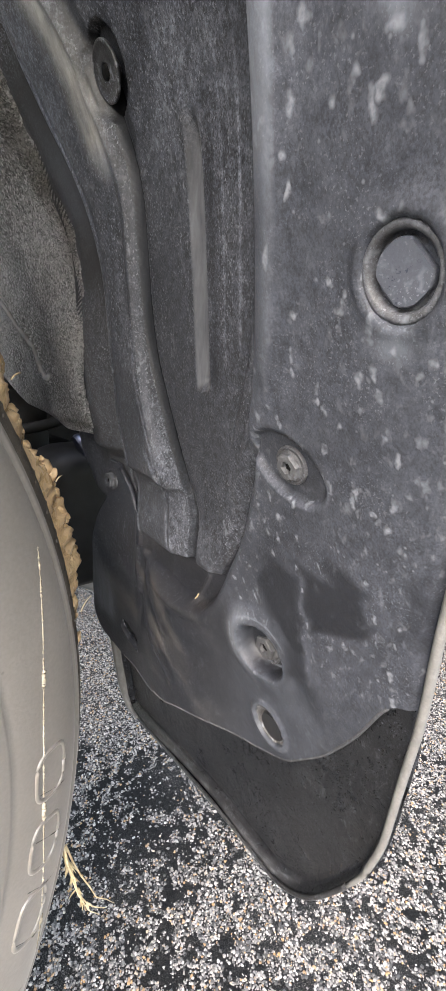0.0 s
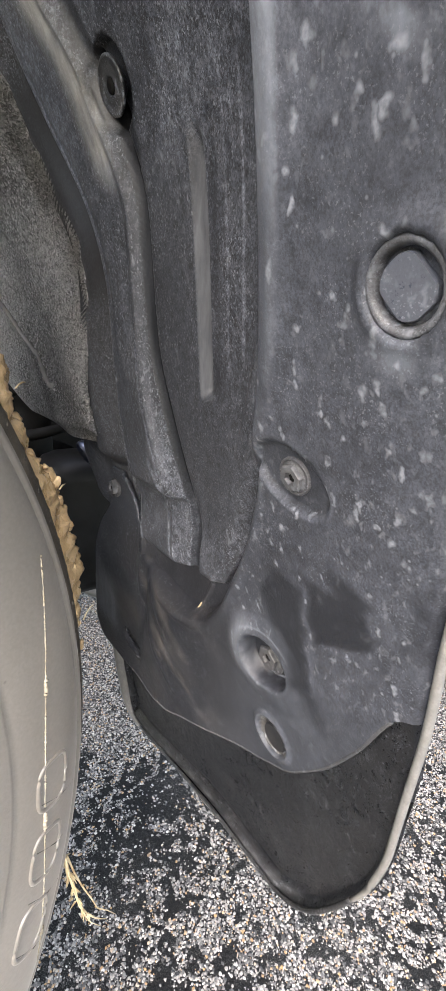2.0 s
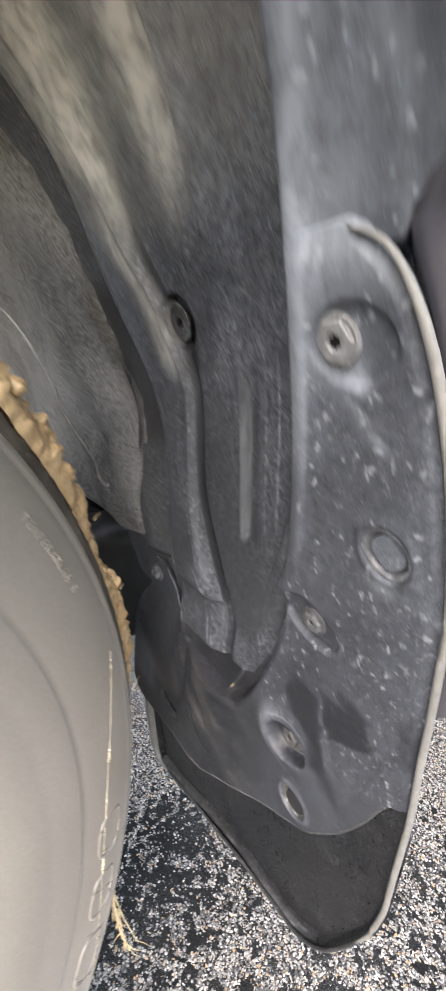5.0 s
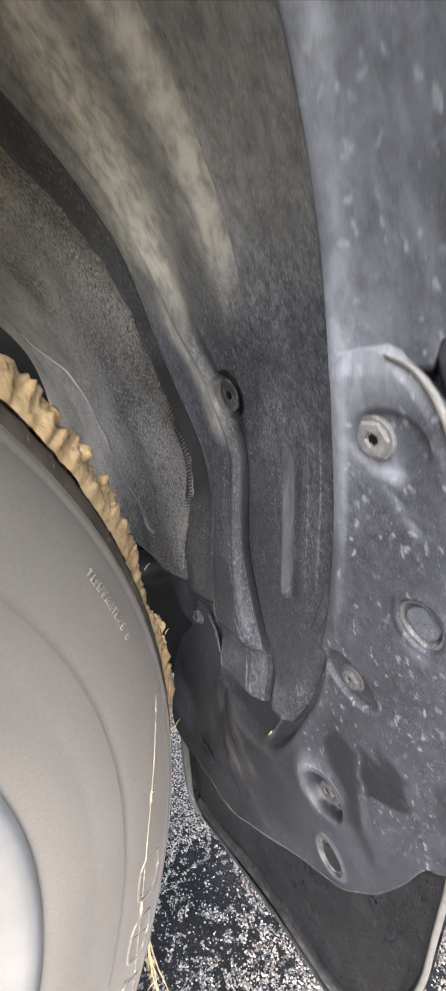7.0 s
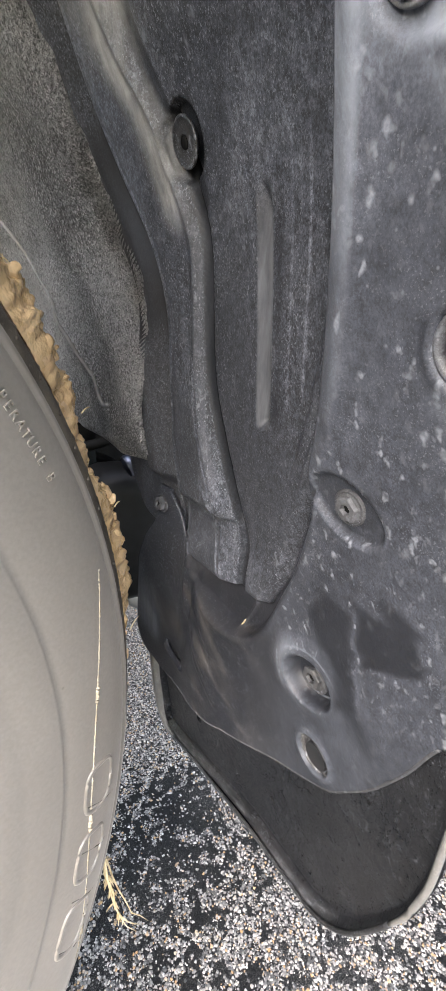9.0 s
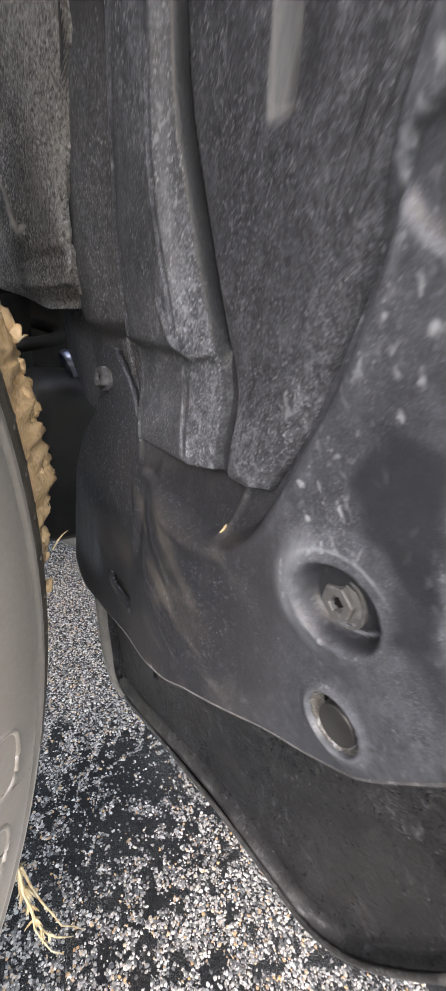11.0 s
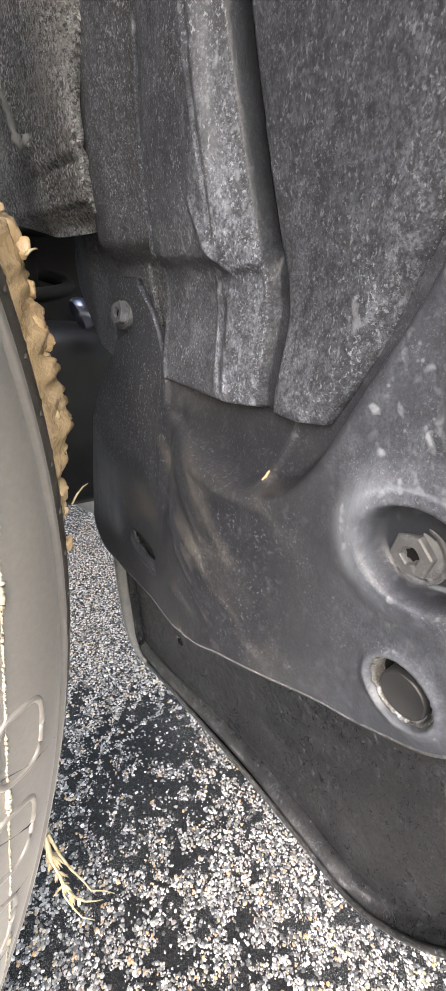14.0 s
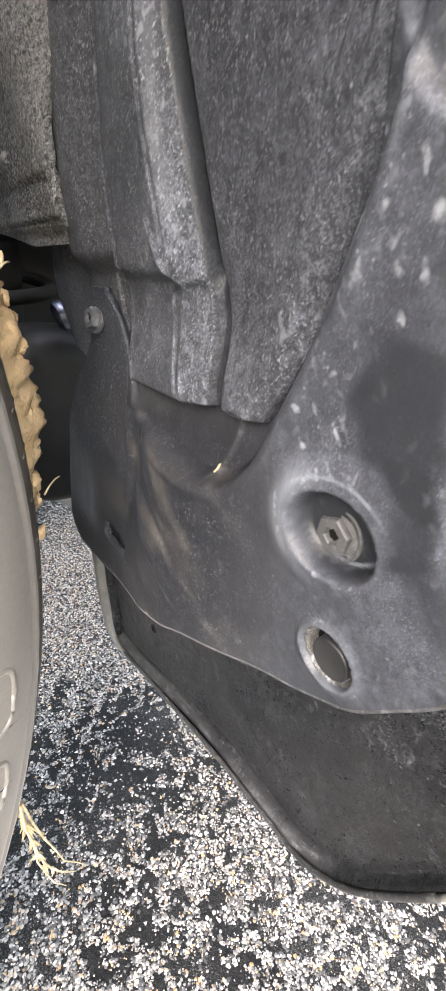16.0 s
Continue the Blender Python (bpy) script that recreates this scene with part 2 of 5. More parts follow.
def mud():
    k = Mat("wet_brown_mud", 0.5)
    n = k.noise(45, 6, 0.65, warp=0.4)
    fine = k.noise(420, 4, 0.7)
    col = k.mix(k.ramp(n, (0.32, 0.0), (0.68, 1.0)), (0.55, 0.37, 0.195), (0.78, 0.575, 0.335))
    col = k.mix(k.ramp(fine, (0.55, 0.0), (0.72, 0.6)), col, (0.50, 0.39, 0.26))
    col = k.mix(k.ramp(k.noise(110, 3), (0.3, 0.45), (0.40, 0.0)), col, (0.10, 0.062, 0.032))
    k.bump(n, 0.004, 0.7)
    k.bump(fine, 0.0004, 0.4)
    return k.done(col, k.ramp(k.noise(70, 3), (0.35, 0.10), (0.65, 0.42)))


def straw():
    k = Mat("dry_straw", 0.7)
    return k.done(k.mix(k.ramp(k.noise(120, 3), (0.35, 0.0), (0.65, 1.0)), (0.38, 0.275, 0.14), (0.64, 0.54, 0.35)))


def tar():
    k = Mat("black_asphalt_binder", 0.85, spec=0.08)
    n = k.noise(300, 5, 0.7)
    broad = k.noise(9, 4, 0.6)
    grit = k.noise(900, 4, 0.75)
    col = k.mix(k.ramp(n, (0.4, 0.0), (0.65, 1.0)), (0.007, 0.007, 0.0072), (0.018, 0.0178, 0.0175))
    pale = k.math("MULTIPLY", k.ramp(grit, (0.53, 0.0), (0.60, 1.0)), k.ramp(broad, (0.40, 0.02), (0.60, 0.34)))
    col = k.mix(pale, col, k.ramp(k.noise(260, 3, 0.7), (0.35, (0.14, 0.132, 0.12)), (0.52, (0.36, 0.345, 0.32)), (0.66, (0.58, 0.56, 0.52))))
    k.bump(grit, 0.0015, 0.8)
    k.bump(n, 0.001, 0.6)
    return k.done(col)


def chippings():
    k = Mat("pale_stone_chippings", 0.7)
    g = k.t.nodes.new("ShaderNodeNewGeometry").outputs["Random Per Island"]
    col = k.ramp(g, (0.0, (0.03, 0.029, 0.028)), (0.22, (0.06, 0.058, 0.055)), (0.40, (0.17, 0.162, 0.150)), (0.60, (0.29, 0.272, 0.245)), (0.80, (0.43, 0.405, 0.365)), (0.90, (0.62, 0.587, 0.535)),
                 (0.915, (0.48, 0.40, 0.30)), (0.955, (0.44, 0.26, 0.10)), (1.0, (0.31, 0.20, 0.11)))
    n = k.noise(700, 3, 0.7)
    col = k.mix(k.ramp(n, (0.4, 0.4), (0.60, 0.0)), col, (0.08, 0.08, 0.08))
    k.bump(n, 0.0008, 0.5)
    return k.done(col)


def paint(name, a, b, rough, metal=0.0, spec=0.5):
    k = Mat(name, rough, metal, spec)
    n = k.noise(14, 5, 0.6)
    k.bump(k.noise(300, 3), 0.0004, 0.2)
    return k.done(k.mix(k.ramp(n, (0.35, 0.0), (0.65, 1.0)), a, b))


FELT, RUBBER, SHOULDER, TREAD, MUD, STRAW, TAR, CHIPS = felt(), rubber(), shoulder_rubber(), tread_rubber(), mud(), straw(), tar(), chippings()
# BLACK also paints the shade in plug gaps, drive sockets and the clip's hole
BLACK = paint("black_underbody_and_gap_shade", (0.003, 0.003, 0.003), (0.010, 0.010, 0.010), 0.75, spec=0.15)
CAST = paint("dusty_dark_casting", (0.003, 0.003, 0.003), (0.011, 0.011, 0.0115), 0.5, spec=0.2)
STEEL = paint("dull_grey_steel", (0.22, 0.22, 0.22), (0.34, 0.34, 0.33), 0.4, 0.7)
BLUED = paint("dark_blued_steel", (0.07, 0.08, 0.11), (0.13, 0.14, 0.18), 0.3, 0.8)
ALLOY = paint("pale_silver_alloy", (0.28, 0.28, 0.27), (0.34, 0.34, 0.33), 0.35, 0.15)
BODY = paint("dark_grey_car_paint", (0.055, 0.055, 0.068), (0.075, 0.075, 0.088), 0.3, 0.2)
CORD = paint("dusty_grey_cord", (0.11, 0.109, 0.106), (0.33, 0.328, 0.32), 0.9)
LID = paint("smooth_dark_grey_plastic", (0.016, 0.017, 0.019), (0.030, 0.031, 0.034), 0.42)
DRIED = paint("dried_pale_mud", (0.30, 0.26, 0.19), (0.50, 0.45, 0.36), 0.9)


# ---- building helpers ----
def mesh_of(name, verts, faces, material, smooth=True):
    me = bpy.data.meshes.new(name)
    me.from_pydata([tuple(v) for v in verts], [], faces)
    me.polygons.foreach_set("use_smooth", [smooth] * len(me.polygons))
    me.materials.append(material)
    me.update()
    return me


def thing(name, label, category, m=None, kind="", group=""):
    ob = tagged(new(name), label, category, group, kind)
    ob.matrix_world = m if m is not None else Matrix()
    return ob


def part(name, me, parent, label=""):
    ob = new(name, me)
    ob.parent = parent
    return tagged(ob, label)


def solo(name, me, label, category, m=None, kind="", group=""):
    ob = tagged(new(name, me), label, category, group, kind)
    ob.matrix_world = m if m is not None else Matrix()
    return ob


def thicken(ob, t):
    mod = ob.modifiers.new("thickness", "SOLIDIFY")
    mod.thickness, mod.offset = t, -1
    return ob


def sheet(name, grid, material):
    """A mesh from an array of points, rows by columns."""
    r, c, _ = grid.shape
    i = np.arange(r * c).reshape(r, c)
    f = np.stack([i[:-1, :-1], i[1:, :-1], i[1:, 1:], i[:-1, 1:]], -1).reshape(-1, 4)
    return mesh_of(name, grid.reshape(-1, 3), f.tolist(), material)


def lathe(profile, seg, material, name="turned", closed=True):
    """Turn (radius, height) pairs round z."""
    v, f = [], []
    for r, h in profile:
        for k in range(seg):
            a = 2 * math.pi * k / seg
            v.append((r * math.cos(a), r * math.sin(a), h))
    n = len(profile)
    for i in range(n - 1):
        for k in range(seg):
            k2 = (k + 1) % seg
            f.append((i * seg + k, i * seg + k2, (i + 1) * seg + k2, (i + 1) * seg + k))
    if closed:
        f.append(tuple((n - 1) * seg + k for k in range(seg)))
    return mesh_of(name, v, f, material, seg > 8)


def tube(points, radius, material, name="rod", seg=6):
    """A round rod through points; radius may be one number or one for each point."""
    pts = [Vector(p) for p in points]
    rad = radius if isinstance(radius, (list, tuple)) else [radius] * len(pts)
    v, f = [], []
    for i, p in enumerate(pts):
        d = (pts[min(i + 1, len(pts) - 1)] - pts[max(i - 1, 0)]).normalized()
        side = d.orthogonal().normalized() if abs(d.z) > 0.95 else d.cross(Vector((0, 0, 1))).normalized()
        up = side.cross(d)
        for k in range(seg):
            a = 2 * math.pi * k / seg
            v.append(p + rad[i] * (math.cos(a) * side + math.sin(a) * up))
    for i in range(len(pts) - 1):
        for k in range(seg):
            k2 = (k + 1) % seg
            f.append((i * seg + k, i * seg + k2, (i + 1) * seg + k2, (i + 1) * seg + k))
    f += [tuple(range(seg))[::-1], tuple((len(pts) - 1) * seg + k for k in range(seg))]
    return mesh_of(name, v, f, material)


def joined(meshes, name):
    bm = bmesh.new()
    for me in meshes:
        bm.from_mesh(me)
    out = bpy.data.meshes.new(name)
    bm.to_mesh(out)
    bm.free()
    out.materials.append(meshes[0].materials[0])
    for me in meshes:
        bpy.data.meshes.remove(me)
    return out


def rounded_box(size, bevel, material, name="block"):
    bm = bmesh.new()
    bmesh.ops.create_cube(bm, size=1)
    bmesh.ops.scale(bm, vec=size, verts=bm.verts)
    bmesh.ops.bevel(bm, geom=bm.edges[:], offset=bevel, segments=3, affect="EDGES", profile=0.5)
    me = bpy.data.meshes.new(name)
    bm.to_mesh(me)
    bm.free()
    me.polygons.foreach_set("use_smooth", [True] * len(me.polygons))
    me.materials.append(material)
    return me


def line(*pairs, soft=61):
    """A smooth function through (input, output) pairs."""
    a = np.array(sorted(pairs))
    x = np.linspace(a[0, 0], a[-1, 0], 1200)
    y = np.interp(x, a[:, 0], a[:, 1])
    w = soft
    for _ in range(2):
        y = np.convolve(np.pad(y, w // 2, mode="reflect", reflect_type="odd"), np.ones(w) / w, "valid")
    return lambda q: np.interp(q, x, y)


def profile(*xz):
    """A smooth curve through (x, z) pairs, with its normals towards the wheel, by the length along it."""
    p = np.array(xz, float)
    s = np.r_[0, np.cumsum(np.hypot(*np.diff(p, axis=0).T))]
    q = np.linspace(0, s[-1], 1600)
    w = 101
    out = []
    for k in (0, 1):
        y = np.interp(q, s, p[:, k])
        for _ in range(2):
            y = np.convolve(np.pad(y, w // 2, mode="reflect", reflect_type="odd"), np.ones(w) / w, "valid")
        out.append(y)
    x, z = out
    dx, dz = np.gradient(x), np.gradient(z)
    n = np.hypot(dx, dz)
    return x, z, -dz / n, dx / n


def step(v, a, b):
    """0 at a, 1 at b, smooth between."""
    t = np.clip((v - a) / (b - a), 0, 1)
    return t * t * (3 - 2 * t)


def bell(v, w):
    return np.exp(-(v / w) ** 2)


def seg_dist(y, z, path):
    """Distance of (y, z) from a polyline."""
    best = np.full(np.shape(y), 9.0)
    for (ya, za), (yb, zb) in zip(path[:-1], path[1:]):
        dy, dz = yb - ya, zb - za
        t = np.clip(((y - ya) * dy + (z - za) * dz) / (dy * dy + dz * dz), 0, 1)
        best = np.minimum(best, np.hypot(y - ya - t * dy, z - za - t * dz))
    return best


# ---- the wheel arch: two arched surfaces, plate and channel ----
PX, PZ, PNX, PNZ = profile((0.232, 0.20), (0.222, 0.30), (0.215, 0.35), (0.206, 0.40), (0.198, 0.45), (0.190, 0.507), (0.185, 0.54), (0.181, 0.574),
                           (0.170, 0.616), (0.153, 0.671), (0.144, 0.70), (0.127, 0.744), (0.113, 0.775), (0.088, 0.82), (0.050, 0.87),
                           (-0.005, 0.92), (-0.08, 0.96), (-0.2, 0.985), (-0.35, 0.985))
CX, CZ, CNX, CNZ = profile((0.200, 0.49), (0.195, 0.525), (0.187, 0.56), (0.179, 0.594), (0.170, 0.636), (0.167, 0.666), (0.162, 0.693), (0.156, 0.734),
                           (0.151, 0.751), (0.141, 0.775), (0.127, 0.80), (0.105, 0.84), (0.07, 0.88), (0.01, 0.93), (-0.06, 0.97), (-0.2, 0.998), (-0.35, 0.998))
RIDGE = line((0.49, 0.197), (0.528, 0.190), (0.533, 0.186), (0.541, 0.177), (0.565, 0.165), (0.582, 0.156), (0.616, 0.141), (0.638, 0.129), (0.668, 0.1190),
             (0.699, 0.1100), (0.717, 0.1050), (0.748, 0.097), (0.795, 0.081), (0.827, 0.070), (0.858, 0.061), (1.0, 0.04))
GROOVE = line((0.49, 0.213), (0.536, 0.2115), (0.552, 0.2095), (0.570, 0.2068), (0.58, 0.2102), (0.60, 0.2138), (0.6175, 0.2165), (0.63, 0.2187), (0.641, 0.2225), (0.655, 0.2240), (0.686, 0.221), (0.71, 0.216), (0.725, 0.214),
              (0.745, 0.219), (0.80, 0.235), (1.0, 0.20))
FACET = line((0.49, 0.2265), (0.575, 0.2275), (0.60, 0.2285), (0.627, 0.2325), (0.645, 0.2345), (0.66, 0.2335), (0.675, 0.2315), (0.70, 0.2265), (0.72, 0.2230), (0.735, 0.2260),
             (0.752, 0.2295), (0.767, 0.231), (0.781, 0.234), (0.796, 0.243), (0.82, 0.246), (0.90, 0.240), (1.0, 0.23), soft=31)
CREST = line((0.49, 0.0092), (0.62, 0.0092), (0.645, 0.0068), (0.675, 0.0046), (0.72, 0.0040), (0.75, 0.0062), (0.79, 0.0066), (0.83, 0.0050), (1.0, 0.0050))
INNER = line((0.49, 0.2785), (0.529, 0.2785), (0.550, 0.2770), (0.571, 0.2745), (0.594, 0.275), (0.622, 0.272), (0.66, 0.262), (0.691, 0.254), (0.722, 0.261), (0.765, 0.283), (0.80, 0.284),
             (0.85, 0.265), (0.90, 0.258), (1.0, 0.26))
CRINKLE = line((0.49, 0.325), (0.59, 0.322), (0.617, 0.319), (0.655, 0.304), (0.691, 0.283), (0.71, 0.279), (0.744, 0.301), (0.771, 0.308), (0.79, 0.309),
               (0.83, 0.300), (0.876, 0.302), (1.0, 0.33))


SLOT = line((0.60, 0.1835), (0.64, 0.1793), (0.71, 0.1712), (0.75, 0.1670), (1.0, 0.14))


def on_plate(y, z, out=0.0):
    """Place and normal on the plate's surface."""
    x, nx, nz = (float(np.interp(z, PZ[:1300], a[:1300])) for a in (PX, PNX, PNZ))
    return Vector((x + nx * out, y, z + nz * out)), Vector((nx, 0, nz))


def facing(p, n, spin=0):
    """Pose with z along n, for fasteners."""
    q = Vector(n).to_track_quat("Z", "Y").to_matrix().to_4x4()
    return CAR @ Matrix.Translation(p) @ q @ pose(0, 0, 0, 0, 0, spin)


def channel_relief(y, z):
    g, fc, inn = GROOVE(z), FACET(z), INNER(z)
    low = step(z, 0.583, 0.570)
    # rail: short wall out of the valley, then an even sloped face up to the crease
    tall = CREST(z) * (1 - 0.34 * low)
    run = np.clip((y - g - 0.0030) / (fc - g - 0.0030), 0, 1.25)
    run = np.where(run > 0.9, 0.9 + 0.1 * np.tanh((run - 0.9) / 0.1), run)
    rail = tall * (0.16 * step(y, g + 0.0010, g + 0.0034) + 0.84 * run)
    valley = step(y, g - 0.0046 - 0.002 * low, g - 0.0032) * step(y, g + 0.0034 + 0.002 * low, g + 0.0014 - 0.001 * low)
    rail = rail + np.maximum(0.0088 - tall, 0) * step(y, fc + 0.001, inn - 0.006) * step(z, 0.62, 0.65)
    rail = rail + 0.0012 * bell(y - fc, 0.0030) * step(z, 0.65, 0.68)
    h = rail - (0.0090 - 0.0062 * low) * valley * step(z, 0.778, 0.755)
    # fine crease between the sloped face and the flat facet
    h -= 0.0008 * bell(y - fc - 0.0015, 0.0011) * step(z, 0.575, 0.585) * step(z, 0.70, 0.66)
    h -= 0.003 * step(y, inn - 0.0022, inn) + 0.0012 * step(y, inn - 0.009, inn) - 0.0012 * bell(y - inn + 0.0030, 0.0014)
    # long sunken slot: gentle inner side, steep outer side
    cy = SLOT(z)
    h -= 0.0075 * step(y, cy + 0.0036, cy - 0.0004) * step(y, cy - 0.0080, cy - 0.0022) * step(z - 0.6 * (y - cy), 0.740, 0.722) * step(z, 0.633, 0.640)
    # upper slot further up the arch
    c2 = 0.172 - 0.33 * (z - 0.82)
    h -= 0.0070 * step(y, c2 + 0.018, c2 + 0.001) * step(y, c2 - 0.0065, c2 - 0.0025) * step(z, 0.785, 0.815)
    # thin moulding lines beside the ridge
    for off, amp in ((0.017, 0.0012), (0.009, 0.0014)):
        h += amp * step(y, RIDGE(z) + off + 0.001, RIDGE(z) + off - 0.001) * step(z, 0.60, 0.63)
    h -= 0.004 * step(y, RIDGE(z) + 0.009, RIDGE(z) - 0.001) * step(z, 0.63, 0.58)
    h += 0.006 * step(z, 0.565, 0.532)
    # bend across the lower end
    fold = z - 0.5765 - 0.02 * (y - 0.24)
    across = step(y, 0.208, 0.218)
    h += across * (0.0007 * bell(fold - 0.002, 0.0030) - 0.0010 * step(fold, 0.0015, -0.0035) - 0.0005 * bell(fold + 0.005, 0.003))
    h += 0.0012 * bell(seg_dist(y, z, [(0.2385, 0.594), (0.232, 0.580), (0.225, 0.5735), (0.216, 0.5755)]), 0.0018)
    h += 0.0007 * bell(seg_dist(y, z, [(0.2335, 0.572), (0.2335, 0.535)]), 0.0014) + 0.0006 * bell(seg_dist(y, z, [(0.2285, 0.566), (0.2280, 0.535)]), 0.0012)
    # seat of the round clip
    h -= 0.004 * step(np.hypot(y - 0.219, z - 0.760), 0.0152, 0.0130)
    return h


def build_liner():
    liner = thing("fender_liner", "dusty grained black plastic wheel arch liner with sunken slot", "fender liner", CAR)
    i = np.unique(np.r_[np.arange(np.searchsorted(CZ, 0.5285), 1300, 2), np.arange(1300, 1600, 8)])
    t = np.linspace(0, 1, 240)
    x, z, nx, nz = (a[i][:, None] for a in (CX, CZ, CNX, CNZ))
    lo = RIDGE(z) - 0.022 * step(z, 0.62, 0.67) - 0.001
    y = lo + t[None, :] * (INNER(z) - lo)
    h = channel_relief(y, z)
    h[:, 0] -= 0.022 * step(z[:, 0], 0.64, 0.60)
    h[:, 1] -= 0.004 * step(z[:, 0], 0.64, 0.60)
    h[0, :] -= 0.020
    h[1, :] -= 0.003
    y[:, 1] = y[:, 0]
    zz = z + 0 * y
    me = sheet("channel_panel", np.stack([x + nx * h, y, z + nz * h], -1), CHANNEL)
    gr = GROOVE(zz)
    # groove's shade painted in: dust taken away so that it reads black
    grit = 1 - 0.92 * step(y, gr - 0.0046, gr - 0.0036) * step(y, gr + 0.0044, gr + 0.0032) * (0.72 + 0.28 * step(zz, 0.57, 0.59))
    grit -= 0.12 * step(y, gr - 0.001, gr - 0.006)
    # bend's lit edge and shaded underside painted in, with pale crease lines
    grit += 0.15 * bell(y - FACET(zz) + 0.006, 0.005) * step(zz, 0.575, 0.59) * step(zz, 0.66, 0.63) - 0.30 * bell(zz - 0.570, 0.005) * step(y, 0.212, 0.220)
    grit += 0.8 * step(np.abs(y - FACET(zz) - 0.0028), 0.0009, 0.0003) * step(zz, 0.59, 0.60) * step(zz, 0.68, 0.65)
    grit += 0.9 * step(seg_dist(y, zz, [(0.2385, 0.594), (0.232, 0.580), (0.225, 0.5735), (0.216, 0.5755)]), 0.0014, 0.0003)
    # shadow below the clip painted by clearing the dust
    grit -= 0.85 * step(seg_dist(y, zz, [(0.216, 0.752), (0.2135, 0.738)]), 0.0075, 0.0040)
    grit += 0.5 * step(np.abs(y - INNER(zz) + 0.0030), 0.0014, 0.0006) * step(zz, 0.58, 0.60) * step(zz, 0.70, 0.66)
    # clip's seat darkened the same way, as its shadow
    grit -= 0.85 * step(np.hypot(y - 0.2175, zz - 0.759), 0.0155, 0.0135)
    grit += 0.5 * bell(y - RIDGE(zz) - 0.006, 0.008) * step(zz, 0.66, 0.61) - 0.18 * bell(y - RIDGE(zz) - 0.016, 0.012) * step(zz, 0.64, 0.67) + 0.10 * step(zz, 0.60, 0.56)
    # slot's side cleared of grain, to take a painted sheen below
    slot = SLOT(zz)
    smooth = step(y, slot - 0.0066, slot - 0.0048) * step(y, slot + 0.0042, slot + 0.0026) * step(zz - 0.6 * (y - slot), 0.734, 0.720) * step(zz, 0.632, 0.641)
    grit -= 0.80 * smooth
    grit += 0.28 * step(zz, 0.70, 0.77)
    grit -= 0.22 * step(zz, 0.69, 0.62) * step(y, gr + 0.004, gr - 0.006)
    # shade painted along the slot's outer flank
    grit -= 0.35 * bell(y - slot + 0.0125, 0.0030) * step(zz, 0.742, 0.73) * step(zz, 0.634, 0.640)
    grit += (1.4 * bell(y - slot + 0.0198, 0.0006) + 1.7 * bell(y - slot + 0.0301, 0.0008)) * step(zz, 0.64, 0.66) * step(zz, 0.76, 0.72)
    for path in ([(0.234, 0.560), (0.2315, 0.534)], [(0.2285, 0.548), (0.227, 0.535)]):
        grit += 1.5 * step(seg_dist(y, zz, path), 0.0011, 0.0004)
    me.attributes.new("dust", "FLOAT", "POINT").data.foreach_set("value", grit.ravel())
    # pale film paints the highlight on the rail's crest; further up, mud films and sheen
    film = 0.66 * bell(y - FACET(zz) - 0.0082, 0.0072) * step(zz, 0.722, 0.742) * step(zz, 0.83, 0.80)
    film = film + 0.12 * bell(y - FACET(zz) + 0.0030, 0.0036) * step(zz, 0.585, 0.602) * step(zz, 0.738, 0.722)
    film = film + step(zz, 0.785, 0.85) * (0.26 + 0.90 * bell(y - 0.238 + 0.5 * np.maximum(zz - 0.845, 0), 0.011 + 0.008 * step(zz, 0.82, 0.86)) + 0.60 * bell(y - 0.182 + 0.33 * (zz - 0.82), 0.013))
    # sky sheen on the slot's side painted as a pale tone
    film = film + 0.30 * smooth
    me.attributes.new("cream", "FLOAT", "POINT").data.foreach_set("value", step(zz, 0.72, 0.75).ravel())
    me.attributes.new("mud", "FLOAT", "POINT").data.foreach_set("value", np.clip(film, 0, 1).ravel())
    thicken(part("channel_panel", me, liner), 0.003)

    # dark smooth band between the channel and the felt, with its rounded lower lobe
    t = np.linspace(0, 1, 40)
    j = np.unique(np.r_[np.arange(np.searchsorted(CZ, 0.495), 1300, 4), np.arange(1300, 1600, 8)])
    x, z, nx, nz = (a[j][:, None] for a in (CX, CZ, CNX, CNZ))
    left = CRINKLE(z) + 0.012
    lo = INNER(z) - 0.014
    y = lo + t[None, :] * (left - lo)
    h = 0.0012 + 0.0078 * step(y, INNER(z) + 0.002, CRINKLE(z)) - 0.004 * step(y, CRINKLE(z) + 0.004, CRINKLE(z) + 0.012) * step(z, 0.62, 0.60)
    h = h - 0.003 * step(z, 0.56, 0.53) - 0.0085 * step(z, 0.585, 0.572) * step(y, 0.262, 0.275) * step(y, 0.362, 0.345)
    me = sheet("side_band", np.stack([x + nx * h, y, z + nz * h], -1), BAND)
    clean = 0.9 - 0.72 * step(z, 0.66, 0.70) * step(z, 0.80, 0.775) + 0 * y
    clean -= 0.62 * step(y, INNER(z) + 0.016, INNER(z) + 0.002) * step(z, 0.58, 0.60)
    me.attributes.new("dust", "FLOAT", "POINT").data.foreach_set("value", np.clip(clean, 0.03, 1).ravel())
    thicken(part("side_band", me, liner, "smooth dark plastic side band"), 0.003)

    # rounded lobe behind the band's lower end
    j = np.arange(np.searchsorted(CZ, 0.514), np.searchsorted(CZ, 0.625), 2)
    x, z, nx, nz = (a[j][:, None] for a in (CX, CZ, CNX, CNZ))
    left = line((0.514, 0.345), (0.518, 0.370), (0.526, 0.392), (0.533, 0.406), (0.545, 0.416), (0.56, 0.420), (0.575, 0.416), (0.59, 0.406), (0.625, 0.40), soft=41)(z)
